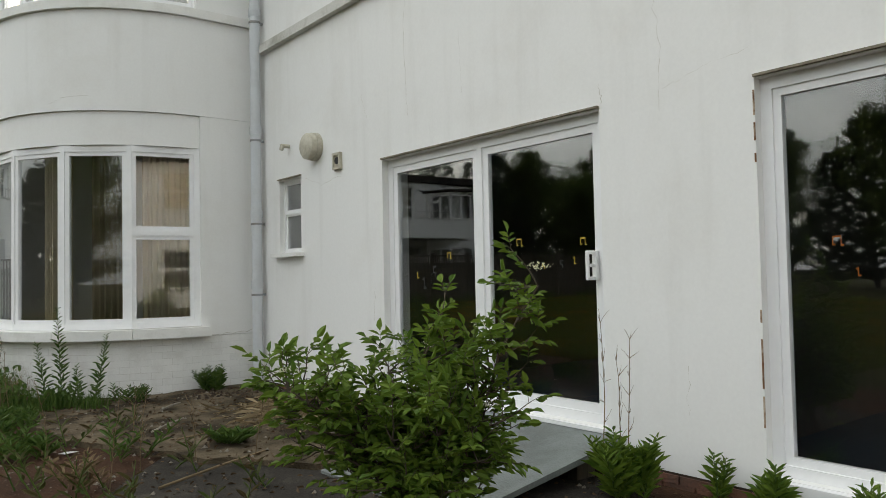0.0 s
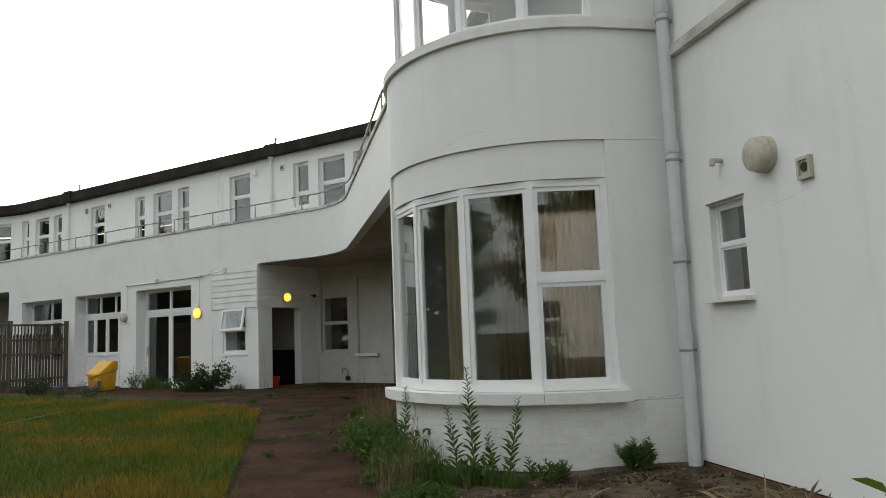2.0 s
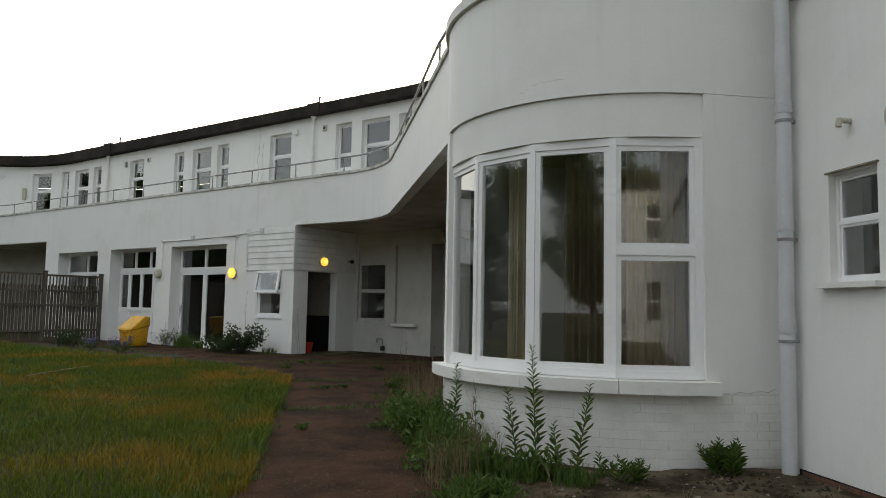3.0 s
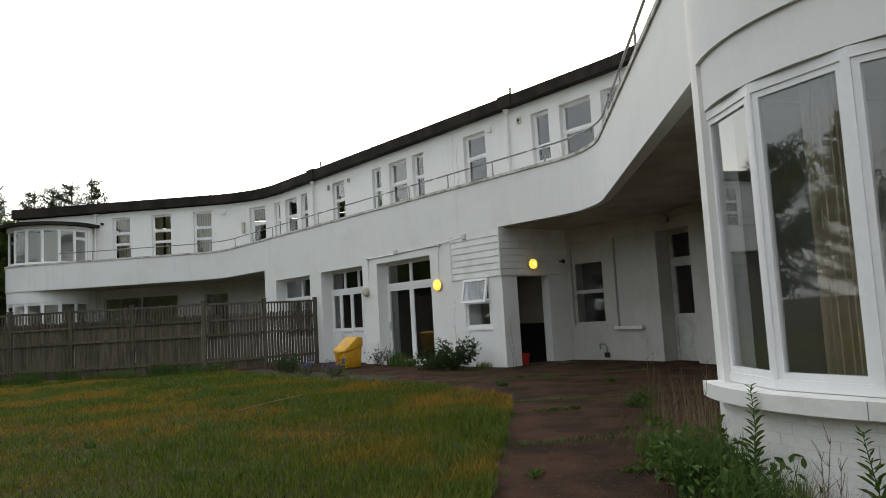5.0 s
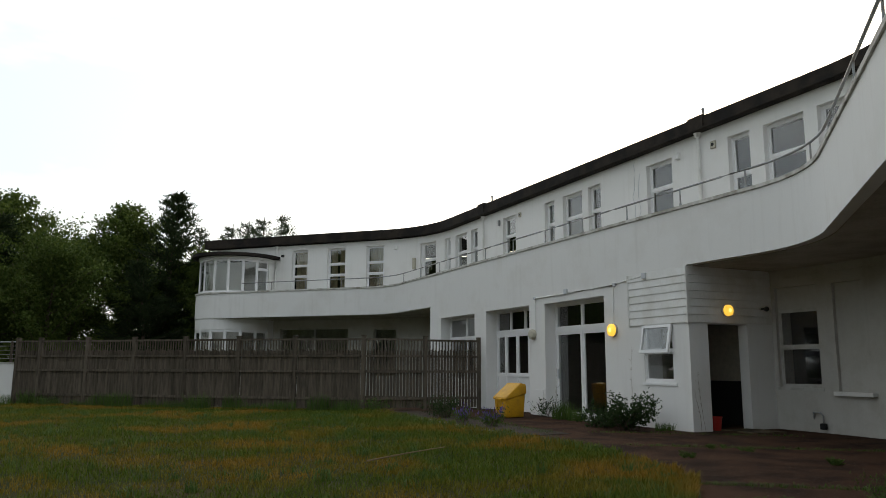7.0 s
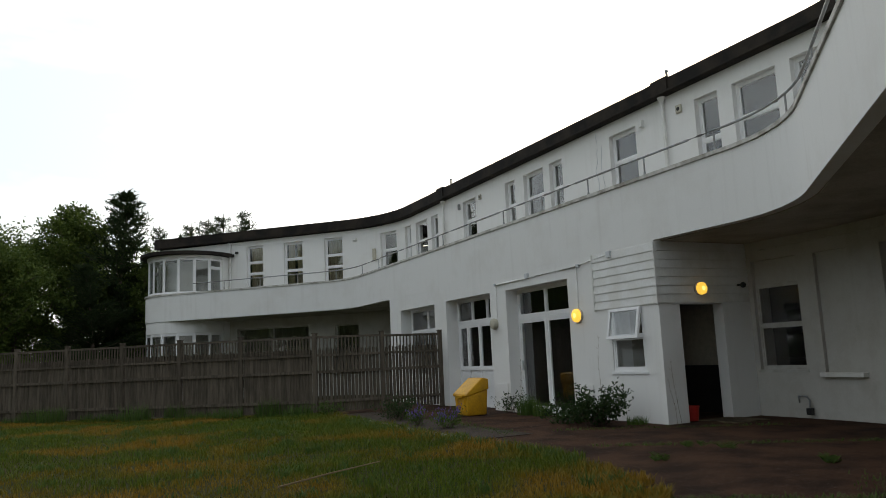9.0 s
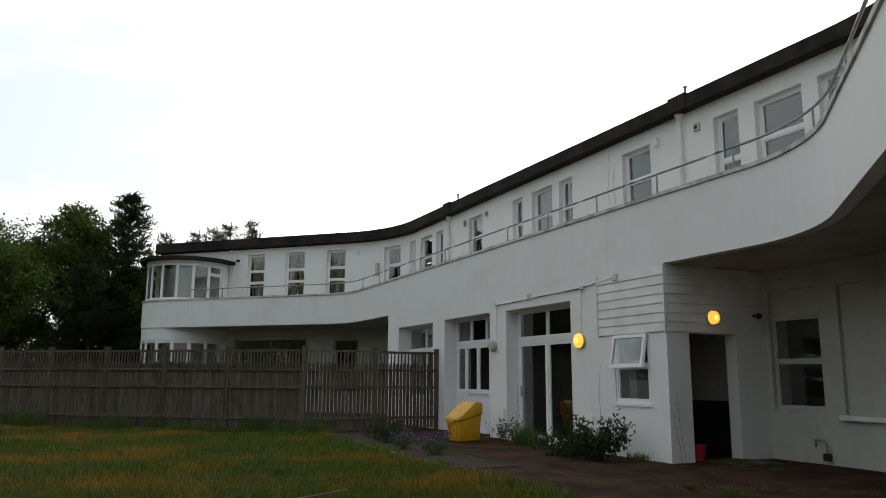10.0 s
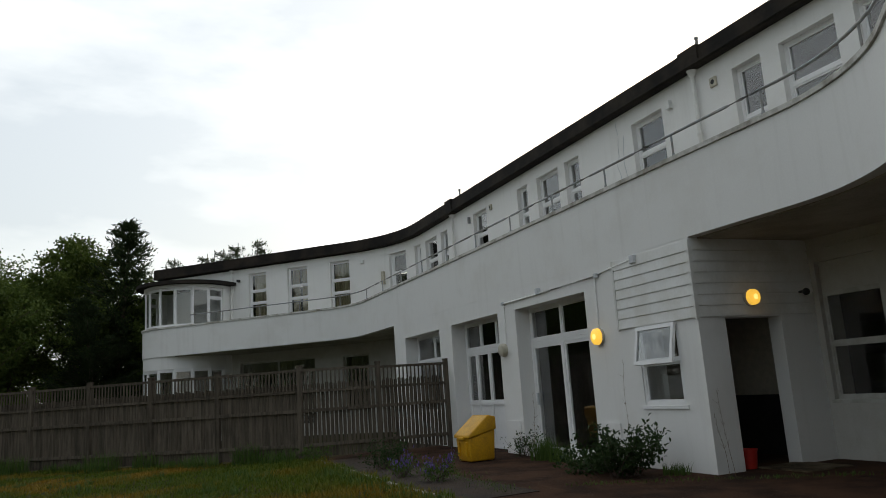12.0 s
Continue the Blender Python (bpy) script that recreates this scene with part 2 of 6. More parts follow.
def rounded(corners, radius, steps=20):
    pts = [Vector(corners[0])]
    for a, b, c in zip(corners, corners[1:], corners[2:]):
        a, b, c = Vector(a), Vector(b), Vector(c)
        u, v = (a - b).normalized(), (c - b).normalized()
        half = u.angle(v) / 2
        p, q = b + u * radius / math.tan(half), b + v * radius / math.tan(half)
        o = b + (u + v).normalized() * radius / math.sin(half)
        a0, a1 = math.atan2(p.y - o.y, p.x - o.x), math.atan2(q.y - o.y, q.x - o.x)
        d = (a1 - a0 + math.pi) % (2 * math.pi) - math.pi
        pts += [o + radius * Vector((math.cos(a0 + d * k / steps), math.sin(a0 + d * k / steps))) for k in range(steps + 1)]
    return pts + [Vector(corners[-1])]


def strip(name, path, s0, s1, d0, d1, z0, z1, mat, openings=(), parent=None, label="", rise=None, bm=None, smooth=20):
    """A solid that follows a path, with openings (s, s, z, z) right through it."""
    ss = sorted({round(v, 4) for v in [s0, s1, *path.cuts(s0, s1), *[o[k] for o in openings for k in (0, 1) if s0 < o[k] < s1]]})
    zs = sorted({round(v, 4) for v in [z0, z1, *[o[k] for o in openings for k in (2, 3) if z0 < o[k] < z1]]})
    solid = {}
    for i in range(len(ss) - 1):
        for j in range(len(zs) - 1):
            sm, zm = (ss[i] + ss[i + 1]) / 2, (zs[j] + zs[j + 1]) / 2
            solid[i, j] = not any(o[0] < sm < o[1] and o[2] < zm < o[3] for o in openings)
    own = bm is None
    bm = bmesh.new() if own else bm
    cache = {}

    def v(i, k, j):
        if (i, k, j) not in cache:
            q = path.at(ss[i], (d0, d1)[k])
            up = rise(ss[i], zs[j]) if rise else 0.0
            cache[i, k, j] = bm.verts.new((q.x, q.y, zs[j] + up))
        return cache[i, k, j]

    for (i, j), full in solid.items():
        if not full:
            continue
        bm.faces.new((v(i, 0, j), v(i + 1, 0, j), v(i + 1, 0, j + 1), v(i, 0, j + 1)))
        bm.faces.new((v(i + 1, 1, j), v(i, 1, j), v(i, 1, j + 1), v(i + 1, 1, j + 1)))
        if not solid.get((i, j - 1)):
            bm.faces.new((v(i, 1, j), v(i + 1, 1, j), v(i + 1, 0, j), v(i, 0, j)))
        if not solid.get((i, j + 1)):
            bm.faces.new((v(i, 0, j + 1), v(i + 1, 0, j + 1), v(i + 1, 1, j + 1), v(i, 1, j + 1)))
        if not solid.get((i - 1, j)):
            bm.faces.new((v(i, 1, j), v(i, 0, j), v(i, 0, j + 1), v(i, 1, j + 1)))
        if not solid.get((i + 1, j)):
            bm.faces.new((v(i + 1, 0, j), v(i + 1, 1, j), v(i + 1, 1, j + 1), v(i + 1, 0, j + 1)))
    if own:
        return part(name, bm, mat, parent, label, smooth)


COUNT = {"window": 0, "door": 0}


def window(path, sa, sb, za, zb, d, cols=(1,), rows=((1,),), label="", sill=0.0, frame=0.06, sash=0.035, mat=None, kind="window", glass_mat=None, solid=()):
    """A framed window or glazed door along a path: cols are shares of the width, rows the shares of each column's height from
    below; solid lists the (column, row) that are panels in place of panes."""
    COUNT[kind] += 1
    mat, glass_mat = mat or UPVC, glass_mat or GLASS
    w = thing("%s_%d" % (kind, COUNT[kind]), label, kind, kind="structure")
    bm = bmesh.new()
    for a, b, c, e in ((sa, sa + frame, za, zb), (sb - frame, sb, za, zb), (sa + frame, sb - frame, za, za + frame), (sa + frame, sb - frame, zb - frame, zb)):
        strip("", path, a, b, d, d + 0.07, c, e, None, bm=bm)
    mull = frame * 0.9
    total, s, inner = sum(cols), sa + frame, []
    width = sb - sa - 2 * frame - mull * (len(cols) - 1)
    for k, c in enumerate(cols):
        e = s + width * c / total
        inner.append((s, e))
        if k < len(cols) - 1:
            strip("", path, e, e + mull, d - 0.004, d + 0.068, za + frame, zb - frame, None, bm=bm)
        s = e + mull
    holes = []
    for k, (s, e) in enumerate(inner):
        r = rows[k % len(rows)]
        height, z = zb - za - 2 * frame - mull * (len(r) - 1), za + frame
        for q, share in enumerate(r):
            top = z + height * share / sum(r)
            holes.append((s, e, z, top, (k, q) in solid))
            if q < len(r) - 1:
                strip("", path, s, e, d - 0.002, d + 0.066, top, top + mull, None, bm=bm)
            z = top + mull
    part("window_frame", bm, mat, w, smooth=20)
    for s, e, z, top, filled in holes:
        if filled:
            strip("panel", path, s - 0.004, e + 0.004, d + 0.025, d + 0.05, z - 0.004, top + 0.004, mat, parent=w)
            continue
        bm = bmesh.new()
        for a, b, c, f in ((s, s + sash, z, top), (e - sash, e, z, top), (s + sash, e - sash, z, z + sash), (s + sash, e - sash, top - sash, top)):
            strip("", path, a, b, d + 0.012, d + 0.06, c, f, None, bm=bm)
        leaf = part("sash", bm, mat, w, smooth=20)
        p = strip("pane", path, s + sash - 0.006, e - sash + 0.006, d + 0.03, d + 0.042, z + sash - 0.006, top - sash + 0.006, glass_mat, parent=leaf)
        p.visible_shadow = False
    if sill:
        strip("window_sill", path, sa - 0.05, sb + 0.05, d - sill, d + 0.06, za - 0.055, za - 0.003, mat, parent=w)
    return w


# ---- the building: plan ----
WING = Path(rounded([(1.4, 10.4), (1.4, 20.1), (-13.0, 34.5), (-27.0, 34.5)], 3.0))
BACK = 2.3            # depth of the balcony
WALL_END = 40.7


def arc_path(cx, cy, r, far=False, step=5.0):
    """Outline of a round bay, from the wall behind it round its front and back to the wall."""
    pts = [Vector((cx + 0.68, cy - r))] + [Vector((cx - r * math.sin(radians(a)), cy - r * math.cos(radians(a)))) for a in (step if isinstance(step, tuple) else [step * k for k in range(int(180 / step) + 1)])] + [Vector((cx + 0.68, cy + r))]
    if far:
        pts = [Vector((q.y - 32.35, q.x + 33.15)) for q in reversed(pts)]
    return pts


# near straight wall along y (its face at x = 3.88), walked from +y to -y so that "behind" is towards +x
SIDE = Path([(3.88, -12.0), (3.88, 8.85)])


def side(y):
    return y + 12.0


# ---- ground ----
def ground_sheet():
    ys = [-400, 6, 11, 16, 21, 400]
    verts = [(x, y, grade(y)) for y in ys for x in (-400, 400)]
    faces = [(2 * i, 2 * i + 1, 2 * i + 3, 2 * i + 2) for i in range(len(ys) - 1)]
    ob = raw("ground", verts, faces, LAWN_SOIL)
    tagged(ob, "rough unmown lawn of green and straw-coloured grass", "lawn", kind="structure")


ground_sheet()

LAWN_EDGE = rounded([(-0.65, -14.0), (-0.53, 15.7), (-1.95, 18.45), (-5.2, 21.45), (-6.95, 23.35), (-9.6, 26.2)], 1.2, 10)


def lawn_limit(y):
    return float(np.interp(y, [p.y for p in LAWN_EDGE] + [30.0], [p.x for p in LAWN_EDGE] + [-9.6]))


def paved_area():
    ys = [-14 + 0.25 * k for k in range(177)]
    bm = bmesh.new()
    rows = []
    for y in ys:
        a = lawn_limit(y) + 0.05 * math.sin(y * 5.3) + 0.03 * math.sin(y * 13.1)
        z = grade(y) + 0.012
        rows.append([bm.verts.new(q) for q in ((a, y, z - 0.06), (a, y, z), ((a + 5.0) / 2, y, z), (5.0, y, z))])
    for a, b in zip(rows, rows[1:]):
        for i in range(3):
            bm.faces.new((a[i], a[i + 1], b[i + 1], b[i]))
    tagged(part("pavement", bm, ASPHALT), "worn red-brown asphalt path with moss and cracks", "path", kind="structure")


paved_area()

# ---- near wall ----
PATIO_A, PATIO_B = (3.17, 5.75, 0.29, 2.40), (-0.55, 2.085, 0.19, 2.365)
SMALL = (7.36, 7.88, 1.60, 2.44)
openings = [(side(a), side(b), c, d) for a, b, c, d in (PATIO_A, PATIO_B, SMALL)]
tagged(strip("wall_near", SIDE, 0, side(8.85), 0, 0.3, -0.05, 7.1, RENDER, openings), "white painted rendered wall with hairline cracks and rust stains", "wall", kind="structure")
strip("trim", SIDE, 0, side(8.28), -0.07, 0.0, 4.02, 4.12, COPING)["kind"] = "structure"
window(SIDE, side(3.17), side(5.75), 0.29, 2.40, 0.07, (1, 1), ((1,), (1,)), "white framed sliding patio door with dark reflecting glass", frame=0.07, sash=0.06, kind="door")
window(SIDE, side(-0.55), side(2.085), 0.19, 2.365, 0.06, (1, 1), ((1,), (1,)), "white framed patio door with dark reflecting glass", frame=0.065, sash=0.045, kind="door")
window(SIDE, side(7.36), side(7.88), 1.60, 2.44, 0.06, (1,), ((1, 0.8),), "small white casement window with obscured glass", frame=0.034, sash=0.022)
strip("window_sill", SIDE, side(7.30), side(7.96), -0.09, 0.10, 1.555, 1.597, SILL)["kind"] = "structure"

strip("roof_near", SIDE, 0, side(8.85), -0.25, 5.0, 7.12, 7.4, FELT)["kind"] = "structure"
bm = bmesh.new()
box(bm, 4.18, 8.5, -12.0, -11.8, -0.05, 7.1)
part("wall_end", bm, RENDER)["kind"] = "structure"
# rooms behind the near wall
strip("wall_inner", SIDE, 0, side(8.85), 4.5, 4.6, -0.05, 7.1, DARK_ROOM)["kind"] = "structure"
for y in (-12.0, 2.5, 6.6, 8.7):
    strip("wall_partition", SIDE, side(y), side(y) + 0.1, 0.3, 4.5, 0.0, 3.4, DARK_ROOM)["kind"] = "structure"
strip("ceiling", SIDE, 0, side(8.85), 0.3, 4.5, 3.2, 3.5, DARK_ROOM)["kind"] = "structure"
CARPET = surface("blue_carpet", (0.035, 0.065, 0.105), (0.025, 0.045, 0.075), 0.95, grain=80, patch=2.0, bump=0.2)
strip("floor", SIDE, 0, side(8.85), 0.3, 4.5, 0.05, 0.15, CARPET)["kind"] = "structure"

# ---- wing ----
UP = [  # upper windows: s, s, head, columns, rows from below, sill
    (35.15, 36.03, 6.85, 4.85, (0.72, 0.5, 0.72)), (33.15, 34.11, 6.85, 4.85, (0.72, 0.5, 0.72)), (31.19, 32.09, 6.85, 4.85, (0.72, 0.5, 0.72)),
    (29.45, 30.02, 6.77, 4.9, (1.12, 0.72)), (28.81, 29.09, 6.77, 4.9, (1.12, 0.72)), (27.34, 28.40, 6.75, 4.9, (1.12, 0.72)), (26.40, 26.98, 6.75, 4.9, (1.12, 0.72)),
    (23.46, 24.38, 6.75, 4.9, (1.15, 0.66)), (20.98, 21.55, 6.75, 4.9, (1.12, 0.72)), (19.44, 20.48, 6.75, 4.9, (1.12, 0.72)), (18.50, 19.12, 6.75, 4.9, (1.12, 0.72)),
    (15.48, 16.46, 6.75, 4.9, (1.15, 0.66)), (12.94, 13.58, 6.74, 5.35, (0.4, 0.92)), (11.50, 12.55, 6.72, 4.9, (1.1, 0.72)), (10.3, 11.17, 6.72, 4.9, (1, 1)),
]
# the back wall of the recess runs on its own flatter curve from behind the bay to the doorway
RECESS = Path(rounded([(4.187, 12.3), (4.187, 20.566), (0.842, 23.911)], 9.0, 30))
DEEP = 0.45
SASH, NICHE, PORCH, SIDELIGHT = (11.46, 12.48, 0.98, 3.06), (10.39, 11.08, 0.93, 3.04), (8.60, 9.70, -0.05, 3.02), (7.05, 8.03, 1.28, 2.92)
FAR_LOW = [(30.72, 31.66, 0.9, 3.08), (32.93, 36.54, 0.5, 3.14)]
main_openings = [(a, b, lo, hi) for a, b, hi, lo, _ in UP] + list(FAR_LOW)
main_openings.append((13.0, 25.4, 0.0, 3.3))
tagged(strip("wall_recess", RECESS, 0.0, RECESS.s[-1], 0.0, DEEP, -0.05, 3.44, RENDER_SHADED, [SASH, NICHE, PORCH, SIDELIGHT]), "cream painted wall of the recess, its colour darkened for the shade", "wall", kind="structure")
strip("niche_panel", RECESS, NICHE[0], NICHE[1], 0.075, 0.12, NICHE[2], NICHE[3], RENDER_SHADED)["kind"] = "structure"
strip("spandrel_panel", RECESS, SASH[0], SASH[1], 0.085, 0.16, 2.60, SASH[3], RENDER_SHADED)["kind"] = "structure"
strip("porch_jamb", RECESS, 8.60, 8.86, 0.40, 0.449, -0.05, 3.02, RENDER_SHADED)["kind"] = "structure"
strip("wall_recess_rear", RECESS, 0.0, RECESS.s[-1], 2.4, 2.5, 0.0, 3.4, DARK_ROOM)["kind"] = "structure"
tagged(strip("wall_recess_far", WING, 12.7, WALL_END, BACK, BACK + 0.3, -0.05, 3.52, RENDER_SHADED, main_openings), "cream painted wall of the far recess, its colour darkened for the shade", "wall", kind="structure")
tagged(strip("wall_main", WING, -1.2, WALL_END, BACK, BACK + 0.3, 3.524, 7.086, RENDER, main_openings), "long curved white rendered wall with downpipes", "wall", kind="structure")
for a, b, hi, lo, r in UP:
    window(WING, a, b, lo, hi, BACK + 0.12, (1,), (r,), "white framed upper storey window", sill=0.14)


def lift_soffit(s, z):
    """The underside stands a little higher towards the far end."""
    return 0.08 * min(max((s - 14) / 13, 0), 1) + 0.06 * (1 - min(max((s - 5) / 5, 0), 1))


def lift_low(s, z):
    if z < 4:
        return -0.22 * (1 - min(max((s - 0.3) / 0.9, 0), 1)) + lift_soffit(s, z)
    return -0.24 * (1 - min(max(s / 2.5, 0), 1))


tagged(strip("parapet", WING, 0.0, 38.75, 0.0, 0.18, 3.45, 4.64, RENDER, rise=lift_low), "sweeping white rendered balcony parapet", "parapet", kind="structure")
strip("coping", WING, 0.0, 38.75, -0.03, 0.22, 4.644, 4.71, COPING, rise=lift_low)["kind"] = "structure"
tagged(strip("balcony_soffit", WING, 0.3, 38.3, 0.18, BACK, 3.43, 3.6, SOFFIT, rise=lift_soffit), "stained underside of the balcony slab, its base colour darkened for shade", "soffit", kind="structure")


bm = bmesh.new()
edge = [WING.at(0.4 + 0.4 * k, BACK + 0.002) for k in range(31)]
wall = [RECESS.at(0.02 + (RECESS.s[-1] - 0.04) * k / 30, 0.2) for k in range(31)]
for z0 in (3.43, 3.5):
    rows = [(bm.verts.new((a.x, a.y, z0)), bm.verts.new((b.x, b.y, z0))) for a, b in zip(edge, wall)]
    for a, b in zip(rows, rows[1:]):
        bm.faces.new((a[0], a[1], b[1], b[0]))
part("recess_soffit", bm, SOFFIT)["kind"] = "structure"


def roof_fall(s, z):
    """The roof edge stands a little higher towards the far end."""
    return float(np.interp(s, [12, 18, 26, 30, 36], [-0.10, -0.04, 0.02, 0.03, 0.08])) * (1.0 if z > 7.3 else 0.3)


strip("roof", WING, -1.2, WALL_END + 0.25, 2.10, 8.5, 7.11, 7.49, FELT, rise=roof_fall)["kind"] = "structure"
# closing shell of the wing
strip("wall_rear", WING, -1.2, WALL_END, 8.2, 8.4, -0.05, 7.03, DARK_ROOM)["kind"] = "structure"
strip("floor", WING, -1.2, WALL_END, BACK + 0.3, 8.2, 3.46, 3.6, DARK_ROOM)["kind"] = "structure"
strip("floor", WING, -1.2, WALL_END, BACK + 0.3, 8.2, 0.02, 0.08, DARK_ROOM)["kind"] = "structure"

# ground storey in front of the main wall
G0, G1 = 12.66, 25.73
GRD = [(22.2, 24.8, 0.9, 3.06), (18.85, 21.42, 0.1, 3.08), (15.44, 18.05, 0.1, 3.06), (13.11, 14.06, 1.06, 2.28)]
tagged(strip("wall_ground", WING, G0, G1, 0.003, 0.5, -0.05, 3.62, RENDER, GRD), "white rendered ground storey wall with deep door recesses", "wall", kind="structure")
window(WING, 22.2, 24.8, 0.9, 3.06, 0.38, (1, 1), ((2.1, 1),), "white framed window with a transom light in a deep recess")
strip("wall_end", Path([WING.at(WALL_END, BACK + 0.3), WING.at(WALL_END, 8.2)]), 0, 5.6, -0.25, 0, -0.05, 7.03, RENDER)["kind"] = "structure"
window(WING, 18.85, 21.42, 2.40, 3.08, 0.38, (1, 1, 1), ((1,),), "white transom lights over the double doors", sash=0.025)
window(WING, 18.85, 21.42, 0.1, 2.396, 0.38, (0.9, 1, 1, 0.75), ((0.95, 1.2),), "white double doors with narrow panes over solid panels", kind="door", frame=0.07, sash=0.05, solid=((0, 0), (1, 0), (2, 0), (3, 0)))
window(WING, 15.44, 18.05, 2.36, 3.06, 0.34, (1.15, 1), ((1,),), "white transom light over the sliding door", frame=0.06, sash=0.03)
window(WING, 15.44, 18.05, 0.12, 2.356, 0.33, (1.15, 1), ((1,),), "white sliding patio door with two tall panes", kind="door", frame=0.07, sash=0.06)
strip("door_step", WING, 15.6, 17.9, -0.10, 0.34, 0.02, 0.125, SILL)["kind"] = "structure"
window(WING, 13.11, 14.06, 1.06, 2.28, 0.02, (1,), ((1, 0.85),), "small white window with its top light tilted open", sill=0.04, frame=0.05)

CORNER = WING.at(G0, 0)
inward = (WING.at(G0, 1.0) - CORNER).normalized()
RETURN = Path([CORNER + inward * 0.5, CORNER + inward * (BACK + 0.02)])
FAR_CORNER = WING.at(G1, 0)
FAR_RETURN = Path([FAR_CORNER + inward * (BACK + 0.02), FAR_CORNER + inward * 0.5])
tagged(strip("wall_return", RETURN, 0.0, BACK - 0.48, -0.25, 0.0, -0.05, 3.447, RENDER, [(-0.2, 1.08, -0.1, 2.27)]), "white rendered side wall with a doorway", "wall", kind="structure")
strip("wall_return_far", FAR_RETURN, 0.0, BACK - 0.48, -0.25, 0.0, -0.05, 3.50, RENDER)["kind"] = "structure"
window(RECESS, SASH[0], SASH[1], SASH[2], 2.598, 0.08, (1,), ((1.05, 1),), "grey-white sash window in the recess", sill=0.10, frame=0.04, sash=0.03, mat=DULL)
window(RECESS, SIDELIGHT[0], SIDELIGHT[1], SIDELIGHT[2], SIDELIGHT[3], 0.14, (1,), ((1, 1),), "grey-white sash window beside the porch door", sill=0.14, mat=DULL)
window(RECESS, 8.86, 9.70, 2.34, 3.02, 0.40, (1,), ((1,),), "grey-white fanlight over the porch door", frame=0.05, sash=0.03, mat=DULL)
window(RECESS, 8.86, 9.70, 0.06, 2.338, 0.40, (1,), ((0.95, 1.22),), "grey-white panelled glazed door in the recess", kind="door", frame=0.06, sash=0.06, mat=DULL, solid=((0, 0),))
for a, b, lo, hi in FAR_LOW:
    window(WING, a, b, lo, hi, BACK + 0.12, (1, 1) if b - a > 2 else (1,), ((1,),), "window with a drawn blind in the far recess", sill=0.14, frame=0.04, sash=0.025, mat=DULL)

# ---- round bays ----
NEAR_BAY = Path(arc_path(3.2, 10.455, 1.905))
# the bay windows are flat lights set round the curve
NEAR_UPPER = Path(arc_path(3.2, 10.455, 1.905, False, 22.5))
NEAR_LIGHTS = Path(arc_path(3.2, 10.455, 1.905, False, (0, 22.8, 45.6, 68.6, 92, 120, 150, 180)))
FAR_LIGHTS = Path(arc_path(3.2, 10.4, 1.85, True, 22.5))
FAR_BAY = Path(arc_path(3.2, 10.4, 1.85, True))


